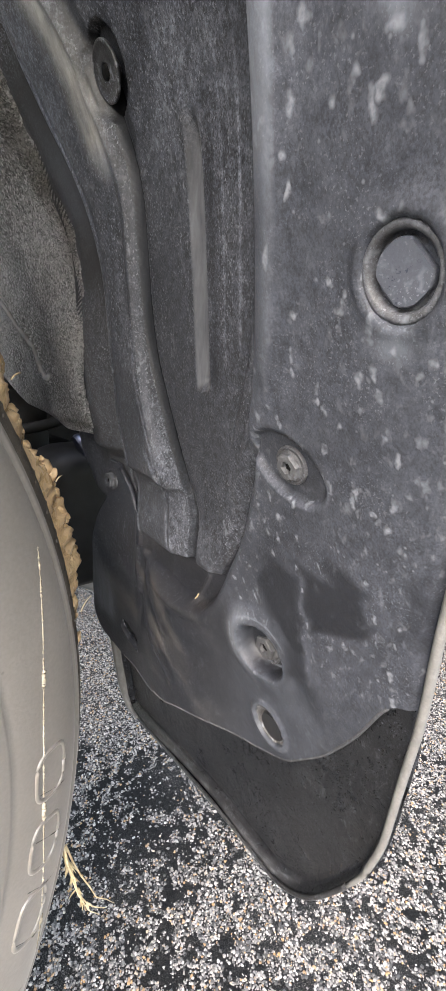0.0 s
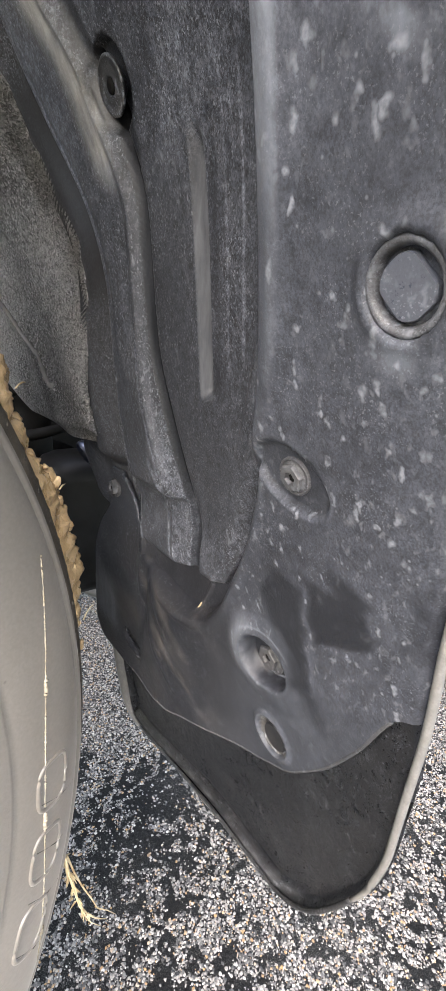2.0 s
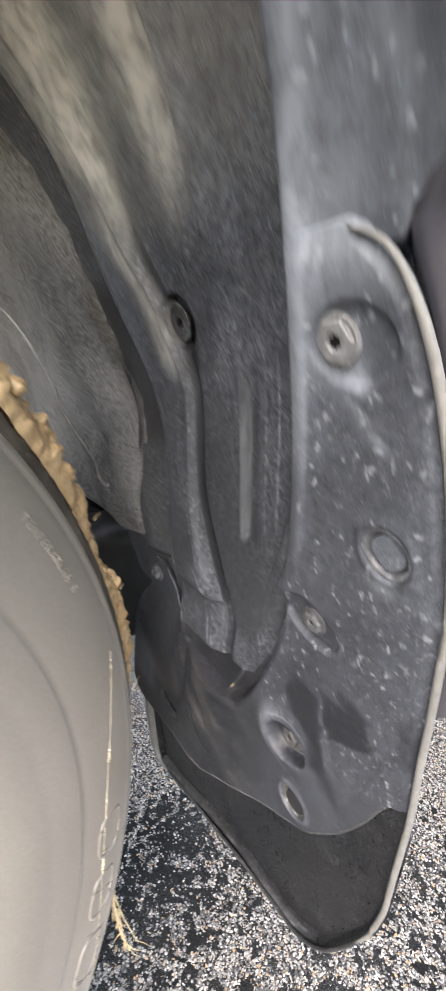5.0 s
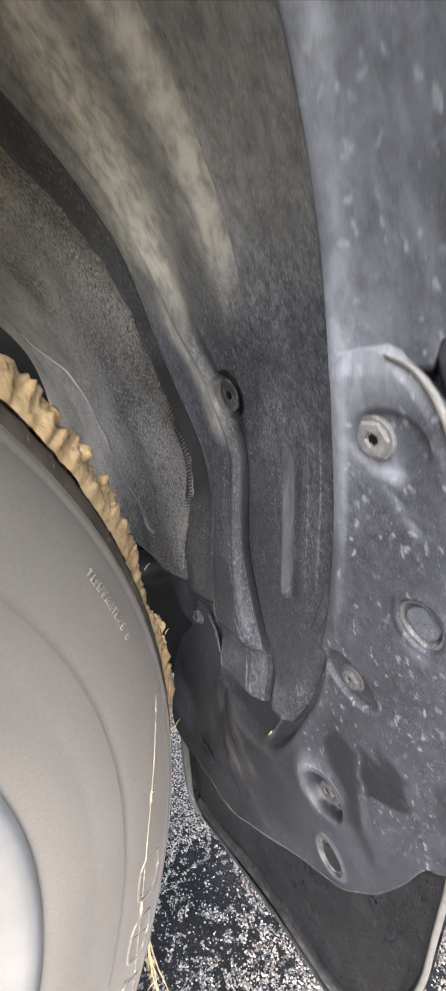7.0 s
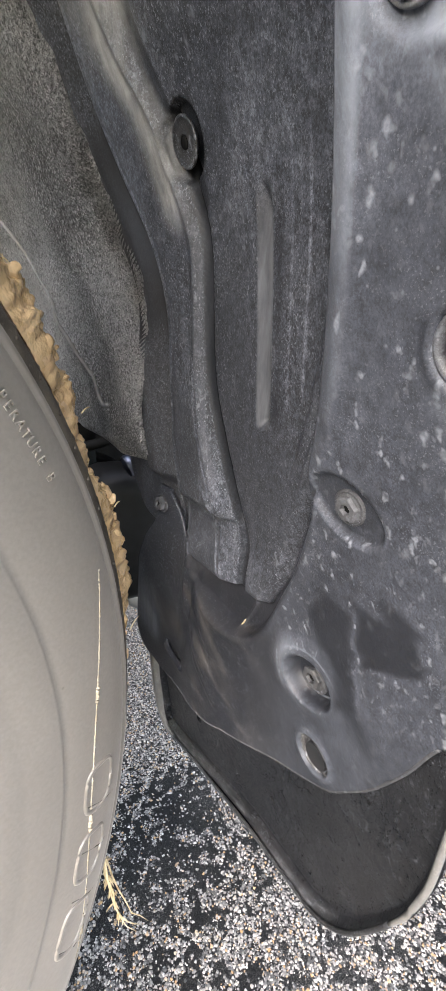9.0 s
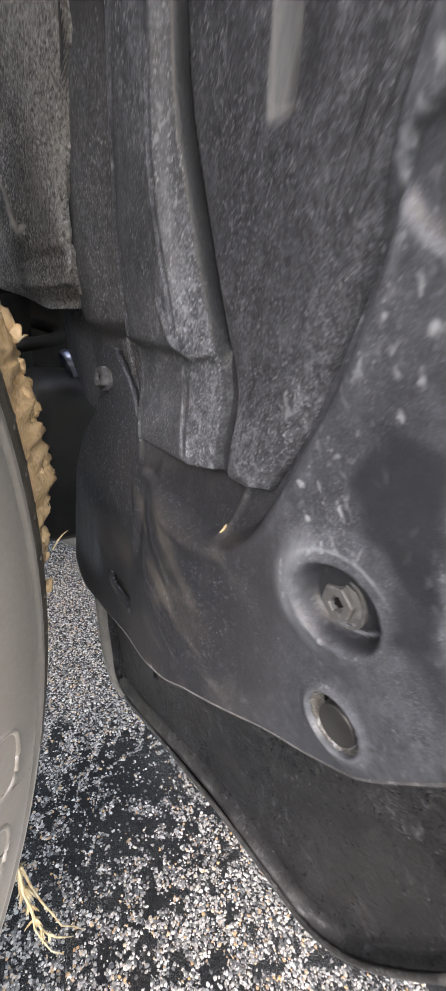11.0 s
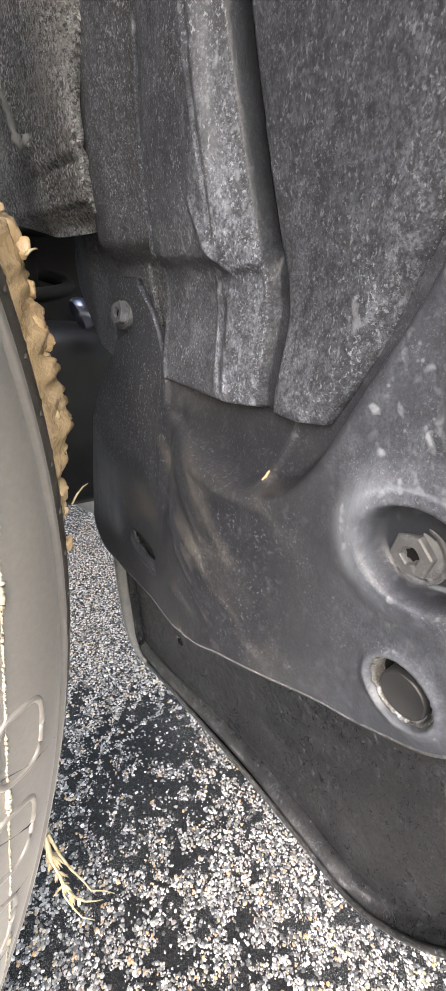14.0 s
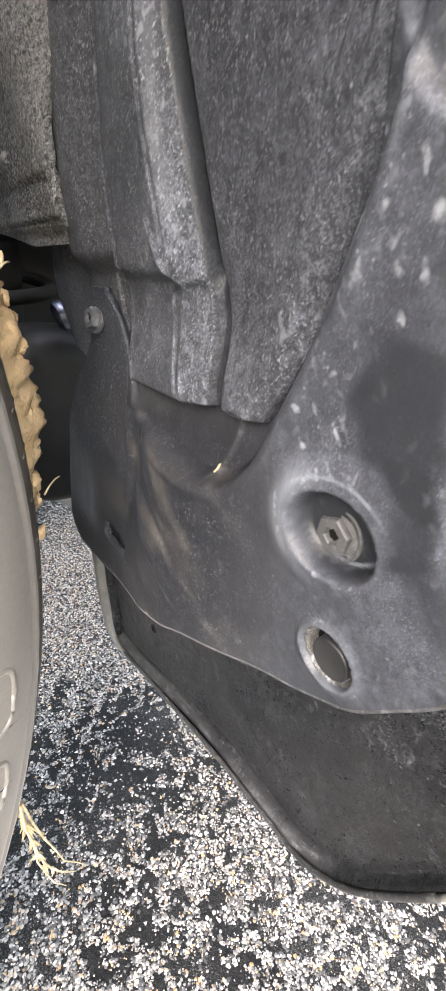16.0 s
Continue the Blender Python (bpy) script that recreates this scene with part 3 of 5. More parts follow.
    y = 0.30 + t[None, :] * (left - 0.30)
    h = -0.002 - 0.005 * step(y, left - 0.012, left) + 0.0012 * np.sin(140 * y + 20 * z)
    me = sheet("lower_lobe", np.stack([x + nx * h, y, z + nz * h], -1), BAND)
    me.attributes.new("dust", "FLOAT", "POINT").data.foreach_set("value", np.full(len(me.vertices), 1.3))
    thicken(part("lower_lobe", me, liner, "rounded dark lobe at the band's lower end"), 0.003)
    return liner


# ---- splash shield over the lower, outer part of the arch ----
SHIELD_LOW = line((0.046, 0.539), (0.057, 0.537), (0.066, 0.534), (0.071, 0.530), (0.081, 0.506), (0.101, 0.473), (0.128, 0.442), (0.157, 0.426), (0.19, 0.422), (0.217, 0.420), (0.234, 0.414),
                  (0.260, 0.408), (0.314, 0.402), (0.350, 0.398), (0.363, 0.397), (0.374, 0.402), (0.381, 0.412), soft=31)
SHIELD_TOP = line((0.046, 0.5451), (0.262, 0.5451), (0.272, 0.5420), (0.279, 0.538), (0.290, 0.553), (0.300, 0.564), (0.308, 0.568),
                  (0.326, 0.568), (0.334, 0.563), (0.337, 0.550), (0.341, 0.537), (0.351, 0.525), (0.362, 0.515), (0.369, 0.505), (0.376, 0.481), (0.379, 0.445), (0.381, 0.415), soft=11)
GULLY = line((0.100, 0.700), (0.128, 0.640), (0.138, 0.605), (0.146, 0.586), (0.154, 0.569), (0.165, 0.551), (0.174, 0.535), (0.184, 0.518), (0.194, 0.507), (0.205, 0.502), (0.222, 0.501), (0.240, 0.503), (0.260, 0.508), (0.300, 0.522), soft=25)


def shield_relief(y, z, x):
    h = step(y, 0.150, 0.235) * np.maximum(0, x - 0.1805 - 0.0045 * step(y, 0.245, 0.295)) * step(z, 0.562, 0.49)
    # gully along the liner's edge, ending in a flat pocket below the liner's lower tip
    above = z - GULLY(y)
    slope = np.interp(y, [0.15, 0.18, 0.20, 0.21], [0.5, 0.55, 0.85, 1.0])
    hollow = step(above * slope, -0.0025, 0.0028) * step(y, 0.284, 0.236) * step(z, 0.628, 0.595)
    h -= 0.0105 * hollow
    h += 0.0012 * bell(above * slope + 0.005, 0.003) * step(y, 0.262, 0.240) * step(z, 0.61, 0.58)
    h += 0.0008 * bell(seg_dist(y, z, [(0.209, 0.503), (0.203, 0.515), (0.1985, 0.527)]), 0.0014)
    # creases that run down the lower sheet from the fold
    for path in ([(0.284, 0.500), (0.279, 0.483), (0.262, 0.466), (0.238, 0.452)], [(0.262, 0.500), (0.250, 0.483), (0.232, 0.470)], [(0.268, 0.505), (0.266, 0.480), (0.252, 0.455), (0.225, 0.436)]):
        h += 0.0006 * bell(seg_dist(y, z, path), 0.0018)
    # rim along the ridge, folded lip of the tab and the soft fold below it
    h += 0.0025 * bell(y - RIDGE(z) + 0.006, 0.006) * step(z, 0.60, 0.66)
    h += 0.0022 * step(seg_dist(y, z, [(0.302, 0.567), (0.289, 0.552), (0.279, 0.537), (0.2785, 0.518)]), 0.0045, 0.0025)
    h += 0.0025 * step(y, 0.270, 0.286) * step(z, 0.44, 0.50) - 0.0062 * step(z, 0.455, 0.555) * step(y, 0.268, 0.292)
    h -= 0.0020 * bell(y - 0.270 - 0.15 * (0.49 - z), 0.005) * step(z, 0.44, 0.47) * step(z, 0.53, 0.51)
    # shallow waves pressed into the lower sheet
    h += 0.0006 * np.sin(58 * (y + 0.9 * z) + 1.0) * step(y, 0.16, 0.22) * step(z, 0.53, 0.50)
    h += 0.0003 * np.sin(150 * (z - 0.6 * y)) * step(y, 0.17, 0.24) * step(z, 0.52, 0.49) * step(z, 0.42, 0.45)
    # oval well of the upper bolt
    dy, dz = y - 0.1170, z - 0.6125
    u, v = dy * 0.93 + dz * 0.36, -dy * 0.36 + dz * 0.93
    h -= 0.0032 * step(np.hypot(u / 0.021, v / 0.0125), 1.0, 0.86)
    # dished boss of the lower bolt
    d = np.hypot((y - 0.1440) / 0.0168, (z - 0.5060) / 0.0150)
    h += 0.0036 * step(d, 1.95, 1.05) * (0.25 + 0.75 * step(y, 0.134, 0.160)) - 0.0098 * step(d, 1.02, 0.86) * (0.72 + 0.28 * step(y - 0.5 * (z - 0.506), 0.126, 0.140))
    # seat of the small plug, and the wells of the large plug and top bolt
    d = np.hypot(y - 0.1408, z - 0.4575)
    h += 0.0014 * bell(d - 0.0128, 0.002) - 0.0075 * step(d, 0.0120, 0.0108)
    d = np.hypot(y - 0.0670, z - 0.6715)
    h += 0.0008 * bell(d - 0.0125, 0.002) - 0.0035 * step(d, 0.0110, 0.0098)
    h -= 0.003 * step(np.hypot((y - 0.071) / 0.018, (z - 0.743) / 0.013), 1.0, 0.8)
    # top edge folds back, outer edge is rolled
    h -= 0.003 * step(z, 0.766, 0.774)
    h -= 0.003 * step(y, SIDE(z) + 0.006, SIDE(z))
    # raised lower lip of the slit low on the tab
    lip = seg_dist(y, z, [(0.314, 0.4275), (0.300, 0.4245), (0.282, 0.4262)])
    h += 0.0018 * bell(lip, 0.0020)
    return h


SIDE = line((0.40, 0.046), (0.535, 0.0575), (0.571, 0.055), (0.602, 0.051), (0.66, 0.043), (0.70, 0.042), (0.728, 0.0435), (0.747, 0.046), (0.762, 0.051), (0.770, 0.057), (0.774, 0.066))


# stretches of the shield that have been wiped clean of dust
WIPED = [(0.85, 0.0035, [(0.1424, 0.561), (0.1172, 0.5676), (0.1140, 0.530), (0.1255, 0.529), (0.1409, 0.538)]),
         (0.75, 0.0035, [(0.1270, 0.534), (0.1142, 0.534), (0.1120, 0.511), (0.1225, 0.506)]),
         (0.50, 0.0050, [(0.1225, 0.510), (0.1122, 0.513), (0.0990, 0.4985), (0.1080, 0.494)]),
         (0.95, 0.0030, [(0.1134, 0.5672), (0.0930, 0.5770), (0.0824, 0.5773), (0.0805, 0.5580), (0.0897, 0.5485), (0.1105, 0.5409)]),
         (0.60, 0.0050, [(0.0640, 0.590), (0.0550, 0.592), (0.0550, 0.566), (0.0640, 0.564)])]


def inside(y, z, hull, soft):
    """1 within a convex outline given anticlockwise as (y, z), falling to 0 past its edges."""
    d = np.full_like(y, 1.0)
    cy, cz = (sum(q[k] for q in hull) / len(hull) for k in (0, 1))
    for (ya, za), (yb, zb) in zip(hull, hull[1:] + hull[:1]):
        ny, nz = zb - za, ya - yb
        m = math.hypot(ny, nz)
        side = 1 if (cy - ya) * ny + (cz - za) * nz > 0 else -1
        d = np.minimum(d, side * ((y - ya) * ny + (z - za) * nz) / m)
    return step(d, -soft, soft)


def build_shield():
    # lower part by columns, outer plate above it by rows
    zb = np.linspace(0.545, 0.774, 160)[:, None]
    yb = SIDE(zb) + np.linspace(0, 1, 100)[None, :] * (RIDGE(zb) - SIDE(zb))
    ya = np.r_[yb[0], np.linspace(yb[0, -1], 0.381, 220)[1:]][:, None]
    top = np.where(ya <= yb[0, -1], 0.545, SHIELD_TOP(ya))
    za = SHIELD_LOW(ya) + np.linspace(0, 1, 150)[None, :] * (top - SHIELD_LOW(ya))
    meshes, masks = [], []
    for y, z in (((ya + 0 * za).T, za.T), (yb, zb + 0 * yb)):
        x, nx, nz = (np.interp(z, PZ[:1300], a[:1300]) for a in (PX, PNX, PNZ))
        h = shield_relief(y, z, x) + 0.0015
        meshes.append(sheet("splash_shield", np.stack([x + nx * h, y, z + nz * h], -1), PLATE))
        masks.append((y.ravel(), z.ravel()))
    me = joined(meshes, "splash_shield")
    yy, z = (np.concatenate([m[k] for m in masks]) for k in (0, 1))
    dust = np.ones_like(z)
    wob = 0.004 * np.sin(210 * yy + 3 * np.sin(160 * z)) + 0.003 * np.sin(330 * z + 90 * yy)
    for much, soft, hull in WIPED:
        dust -= much * inside(yy + 0.45 * wob, z + 0.45 * wob, hull, soft)
    dust = np.maximum(dust, 0.02)
    dust += 0.75 * step(seg_dist(yy + 0.25 * wob, z, [(0.1160, 0.569), (0.1128, 0.545), (0.1110, 0.518)]), 0.0016, 0.0004)
    low = step(yy, 0.160, 0.215) * step(z, 0.535, 0.50) * (1 - step(yy, 0.278, 0.288) * step(z, 0.435, 0.475))
    dust -= 0.86 * low
    smear = np.array([noise.noise(Vector(((a + 0.8 * b) * 20, (0.8 * a - b) * 75, 2.0))) + 0.5 * noise.noise(Vector(((a + 0.8 * b) * 60, (0.8 * a - b) * 190, 7.0))) for a, b in zip(yy, z)])
    cloud = np.array([noise.noise(Vector((a * 26 + 14 * b, b * 34 - 10 * a, 11.0))) + 0.5 * noise.noise(Vector((a * 70, b * 80, 12.0))) for a, b in zip(yy, z)])
    dust += low * (1.5 * np.clip(smear - 0.06, 0, 1) + 0.9 * np.clip(cloud - 0.02, 0, 1))
    tab = step(yy, 0.276, 0.284) * step(z, 0.47, 0.50)
    dust += tab * (0.15 + 0.9 * np.clip(np.array([noise.noise(Vector((a * 520, b * 420, 3.0))) for a, b in zip(yy, z)]) - 0.12, 0, 1))
    # shade in the gully and pocket painted by thinning the dust
    dust -= 0.35 * step(z - GULLY(yy), 0.0, 0.005) * step(yy, 0.280, 0.265) * step(z, 0.60, 0.57)
    dust += 0.5 * bell(z - GULLY(yy) + 0.003, 0.0035) * step(yy, 0.262, 0.25) * step(yy, 0.185, 0.21)
    dust += 0.7 * step(seg_dist(yy, z, [(0.209, 0.503), (0.203, 0.515), (0.1985, 0.527)]), 0.0018, 0.0006)
    dust -= 0.6 * step(seg_dist(yy, z, [(0.312, 0.4325), (0.284, 0.4315)]), 0.006, 0.003)
    # paler along the ridge, part of its painted highlight
    dust += 0.5 * bell(yy - RIDGE(z) + 0.004, 0.005) * (0.3 + 0.7 * step(z, 0.68, 0.73)) * step(z, 0.56, 0.66)
    # bolt recesses darkened as shade, the boss's lit slope made paler
    boss = np.hypot((yy - 0.1440) / 0.0168, (z - 0.5060) / 0.0150)
    dust += 0.75 * bell(boss - 1.40, 0.34) * step(yy, 0.140, 0.160) - 0.80 * step(boss, 1.02, 0.9) + 0.35 * bell(boss - 1.05, 0.07) - 0.45 * step(np.hypot((0.93 * (yy - 0.117) + 0.36 * (z - 0.6125)) / 0.021, (-0.36 * (yy - 0.117) + 0.93 * (z - 0.6125)) / 0.0125), 1.0, 0.85)
    well = np.hypot((0.93 * (yy - 0.117) + 0.36 * (z - 0.6125)) / 0.021, (-0.36 * (yy - 0.117) + 0.93 * (z - 0.6125)) / 0.0125)
    dust += 1.3 * bell(well - 1.0, 0.045)
    dust += 0.35 * bell(np.hypot(yy - 0.1408, z - 0.4575) - 0.0138, 0.0022) - 0.6 * step(np.hypot(yy - 0.1408, z - 0.4575), 0.0125, 0.0115)
    dust -= 0.25 * step(z, 0.535, 0.50)
    dust += 0.36 * step(z, 0.535, 0.63) + 0.30 * step(z, 0.68, 0.76)
    me.attributes.new("stain", "FLOAT", "POINT").data.foreach_set("value", np.clip(step(yy, 0.150, 0.215) * step(z, 0.545, 0.50), 0, 1))
    speckled = step(yy, 0.270, 0.282) * step(z, 0.455, 0.480)
    dust -= 0.80 * speckled
    me.attributes.new("grain", "FLOAT", "POINT").data.foreach_set("value", np.clip(0.85 * speckled + 0.30 * step(z, 0.55, 0.60) * step(yy, 0.12, 0.14) + 0.22 * low, 0, 1))
    at = me.attributes.new("dust", "FLOAT", "POINT")
    at.data.foreach_set("value", np.clip(dust, 0.05, 2.2))
    # dust crust at the top edge and bolt; the ridge strip is a painted highlight
    crust_and_sheen = 0.54 * step(yy, RIDGE(z) - 0.0105, RIDGE(z) - 0.0075) * (0.32 + 0.68 * step(z, 0.685, 0.73)) * step(z, 0.62, 0.68) + 0.62 * step(z, 0.750, 0.768) + 0.20 * bell(np.hypot(yy - 0.080, z - 0.742) - 0.009, 0.005) + 0.55 * bell(seg_dist(yy, z, [(0.072, 0.733), (0.064, 0.716)]), 0.0055) * np.clip(0.5 + 2.0 * smear, 0, 1)
    # light on the boss's slope and rim arcs painted as pale film
    crust_and_sheen += 0.48 * bell(boss - 1.32, 0.26) * step(yy, 0.146, 0.164) + 0.50 * step(np.abs(boss - 0.80), 0.05, 0.015) * step(z, 0.501, 0.496) * step(yy, 0.122, 0.130) + 0.30 * step(np.abs(boss - 1.30), 0.06, 0.02) * step(z, 0.515, 0.522)
    crust_and_sheen += 0.34 * bell(np.hypot((yy - 0.0690) / 1.6, z - 0.6565), 0.0040)
    crust_and_sheen += 0.34 * step(yy, 0.318, 0.345) * step(z, 0.480, 0.455) * step(z, 0.412, 0.43) + 0.2 * bell(np.hypot(yy - 0.1408, z - 0.4575) - 0.0122, 0.0012)
    me.attributes.new("mud", "FLOAT", "POINT").data.foreach_set("value", np.clip(crust_and_sheen, 0, 1))
    bm = bmesh.new()
    bm.from_mesh(me)
    bmesh.ops.remove_doubles(bm, verts=bm.verts, dist=1e-5)
    gone = []
    for f in bm.faces:
        q = f.calc_center_median()
        if 0.278 < q.y < 0.316 and 0.42 < q.z < 0.44:
            u = (q.y - 0.2805) / 0.034
            if abs(q.z - 0.4300 - 0.004 * (u - 0.45) ** 2) < 0.0040 * math.sqrt(max(0.0, 4 * u * (1 - u))):
                gone.append(f)
    bmesh.ops.delete(bm, geom=gone, context="FACES")
    bm.to_mesh(me)
    bm.free()
    shield = thing("splash_shield", "dusty black plastic splash shield with bolt wells", "splash shield", CAR)
    thicken(part("panel", me, shield), 0.0025)
    # thin worn bead along the lower edge
    pts = []
    for y in np.linspace(0.070, 0.379, 150):
        z = float(SHIELD_LOW(y))
        x, nx, nz = (float(np.interp(z, PZ[:1300], a[:1300])) for a in (PX, PNX, PNZ))
        h = float(shield_relief(np.array([y]), np.array([z]), np.array([x]))[0]) + 0.0010
        pts.append((x + nx * h, y, z + nz * h))
    part("edge_bead", tube(pts, 0.0008, BEAD, "edge_bead", 8), shield, "worn dusty edge bead")
    return shield


# ---- mudguard: the flap below and the pale rim round it ----
RIM = [(0.0655, 0.7722), (0.0600, 0.7705), (0.0545, 0.768), (0.0500, 0.762), (0.045, 0.747), (0.0425, 0.728), (0.041, 0.70), (0.042, 0.66), (0.050, 0.602), (0.054, 0.571), (0.0565, 0.535), (0.062, 0.493),
       (0.067, 0.451), (0.077, 0.413), (0.096, 0.370), (0.112, 0.338), (0.128, 0.317), (0.147, 0.303), (0.172, 0.301), (0.224, 0.2925), (0.32, 0.2685), (0.385, 0.250),
       (0.402, 0.247), (0.412, 0.262), (0.4145, 0.31), (0.410, 0.345), (0.395, 0.40)]


def build_mudguard():
    guard = thing("mudguard", "black plastic mudguard with worn pale edge, hanging behind the wheel", "mud flap", CAR)
    lo = line(*RIM[11:23], (0.413, 0.262))
    y = np.linspace(0.063, 0.411, 150)[:, None]
    zb = lo(y) + 0.001
    top = np.maximum(np.where(y < 0.35, SHIELD_LOW(np.minimum(y, 0.35)), 0.40) + 0.055, zb + 0.01)
    top = np.where(y > 0.36, np.interp(y, [0.36, 0.39, 0.40, 0.411], [0.43, 0.40, 0.37, 0.30]), top)
    t = np.linspace(0, 1, 70)[None, :]
    z = zb + t * (top - zb)
    yy = y + 0 * z
    x, nx, nz = (np.interp(z, PZ[:1300], a[:1300]) for a in (PX, PNX, PNZ))
    edge = seg_dist(yy, z, RIM)
    lip = step(yy, 0.118, 0.165)
    h = -0.006 + 0.0055 * (lip * step(edge, 0.0098, 0.0072) + (1 - lip) * step(edge, 0.0042, 0.0012)) - 0.0008 * lip * bell(edge - 0.0115, 0.0015) + 0.001 * np.sin(40 * yy + 25 * z)
    me = sheet("flap", np.stack([x + nx * h, yy, z + nz * h], -1).transpose(1, 0, 2), FLAP)
    scuff = np.array([[noise.noise(Vector((b * 60 + 40 * c, c * 60 - 30 * b, 4.0))) for b, c in zip(r1, r2)] for r1, r2 in zip(yy, z)])
    wear = 0.75 + 0.5 * step(yy, 0.16, 0.24) + 24 * lip * bell(edge - 0.0050, 0.0015) * np.clip(0.45 + 1.2 * scuff, 0, 1.2) + 0.8 * np.clip(scuff - 0.1, 0, 1)
    me.attributes.new("dust", "FLOAT", "POINT").data.foreach_set("value", np.clip(wear, 0, 22).T.ravel())
    thicken(part("flap", me, guard), 0.004)
    # side wall behind the outer edge and rolled rim
    fine = []
    for (ya, za), (yb, zb2) in zip(RIM[:-1], RIM[1:]):
        n = max(2, int(math.hypot(yb - ya, zb2 - za) / 0.006))
        fine += [(ya + (yb - ya) * k / n, za + (zb2 - za) * k / n) for k in range(n)]
    fine.append(RIM[-1])
    f = np.array(fine)
    for _ in range(3):
        f[1:-1] = 0.25 * f[:-2] + 0.5 * f[1:-1] + 0.25 * f[2:]
    pts = [on_plate(a, b, 0.001)[0] for a, b in f]
    cut = next(i for i, q in enumerate(f) if q[1] < 0.400)
    part("rolled_rim", tube(pts[:cut + 1], [0.0017 * min(1.0, 0.25 + i / 12, 0.6 + (cut - i) / 14) for i in range(cut + 1)], EDGE, "rolled_rim", 10), guard, "pale worn rolled edge")
    inner = next(i for i, q in enumerate(f) if q[0] > 0.376)
    part("lower_bead", tube(pts[cut:inner + 1], 0.0015, SCUFF, "lower_bead", 10), guard, "scuffed dark lower edge bead")
    part("inner_rim", tube(pts[inner:], [0.0015 + 0.0040 * min(1, i / 9) for i in range(len(pts) - inner)], EDGE, "inner_rim", 12), guard, "pale worn inner edge")
    wall = np.array([[p, p + Vector((0.004, 0.003, 0))] for p in pts])
    part("rim_wall", sheet("rim_wall", wall, FLAP), guard)
    for yy2, zz2 in ((0.318, 0.326), (0.335, 0.352)):
        p, n = on_plate(yy2, zz2, -0.006)
        ob = part("pin", lathe([(0.0042, 0), (0.004, 0.0012), (0.002, 0.002), (0.0015, 0.001)], 12, FLAP, "pin"), guard)
        ob.matrix_local = CAR.inverted() @ facing(p, n)
    return guard


# ---- felt panel further in ----
def build_felt():
    i0, i1 = np.searchsorted(CZ, 0.588), np.searchsorted(CZ, 0.80)
    i = np.r_[np.arange(i0, i1, 0.42), np.arange(i1, 1300, 2), np.arange(1300, 1600, 8)]
    x, z, nx, nz = (np.interp(i, np.arange(len(a)), a)[:, None] for a in (CX, CZ, CNX, CNZ))
    t = np.linspace(0, 1, 170)[None, :] ** 1.7
    lo = CRINKLE(z) + (0.0016 * np.sin(z * 190) + 0.0010 * np.sin(z * 410 + 1)) * (0.35 + 0.65 * step(z, 0.65, 0.68))
    hi = np.where(z < 0.66, np.interp(z, [0.588, 0.592, 0.60, 0.625, 0.66], [0.37, 0.405, 0.455, 0.53, 0.66]), 0.74)
    y = lo + t * (hi - lo)
    d = y - lo
    h = 0.009 + 0.024 * (1 - np.exp(-np.maximum(y - 0.30, 0) / 0.17)) - 0.007 * step(z, 0.602, 0.590)
    fold = np.sin(2 * math.pi * (z + 0.40 * d) / 0.0027 + 3 * np.sin(z * 60) + 0.8 * np.sin(170 * d + 40 * z))
    h += (0.0009 + 0.0014 * step(z, 0.68, 0.72)) * fold * np.exp(-d / 0.022) * (0.4 + 0.6 * step(d, 0.0, 0.004)) * step(z, 0.635, 0.665) * (1 - 0.6 * step(z, 0.74, 0.80))
    seam = [(0.64, 0.83), (0.545, 0.784), (0.530, 0.764), (0.498, 0.740), (0.462, 0.720), (0.448, 0.703), (0.448, 0.687), (0.425, 0.660), (0.403, 0.646), (0.397, 0.629), (0.388, 0.624), (0.370, 0.626)]
    bead = seg_dist(y, z, seam)
    h += 0.0030 * bell(bead, 0.003) - 0.006 * step(bead, 0.05, 0.0) * step(z, 0.72, 0.62) * step(y, 0.36, 0.40)
    h += (0.0012 * bell(z - 0.6185, 0.0022) - 0.0010 * bell(z - 0.6140, 0.0012) - 0.0016 * bell(z - 0.5985, 0.0010)) * step(y, 0.43, 0.38)
    h += 0.0025 * np.sin(23 * y + 31 * z) + 0.0015 * np.sin(71 * y - 43 * z)
    me = sheet("felt_panel", np.stack([x + nx * h, y, z + nz * h], -1), FELT)
    felt_panel = thing("felt_panel", "dusty grey felt wheel arch panel with crinkled edge", "felt liner", CAR)
    thicken(part("panel", me, felt_panel), 0.005)
    # stitched cord along the seam, laid on the panel's surface
    rnd = random.Random(8)
    pts, rad = [], []
    co = np.zeros(len(me.vertices) * 3)
    me.vertices.foreach_get("co", co)
    co = co.reshape(-1, 3)
    for (ya, za), (yb, zb) in zip(seam[:-1], seam[1:]):
        n = max(2, int(math.hypot(yb - ya, zb - za) / 0.003))
        for k in range(n):
            q = np.array((ya + (yb - ya) * k / n, za + (zb - za) * k / n))
            near = co[np.argmin(np.hypot(co[:, 1] - q[0], co[:, 2] - q[1]))]
            pts.append(tuple(near))
            rad.append(0.0021 + 0.0008 * math.sin(len(pts) * 2.3) + rnd.uniform(-0.0004, 0.0004))
    f = np.array(pts)
    for _ in range(2):
        f[1:-1] = 0.25 * f[:-2] + 0.5 * f[1:-1] + 0.25 * f[2:]
    part("seam", tube([tuple(q) for q in f], rad, CORD, "seam", 7), felt_panel, "raised stitched seam")
    return felt_panel


build_liner()
build_shield()
build_mudguard()
build_felt()


# ---- wheel, steered so that its rear edge points inboard ----
R = 0.412
AXLE = (-0.2105, -0.0872, GROUND + R - 0.004)
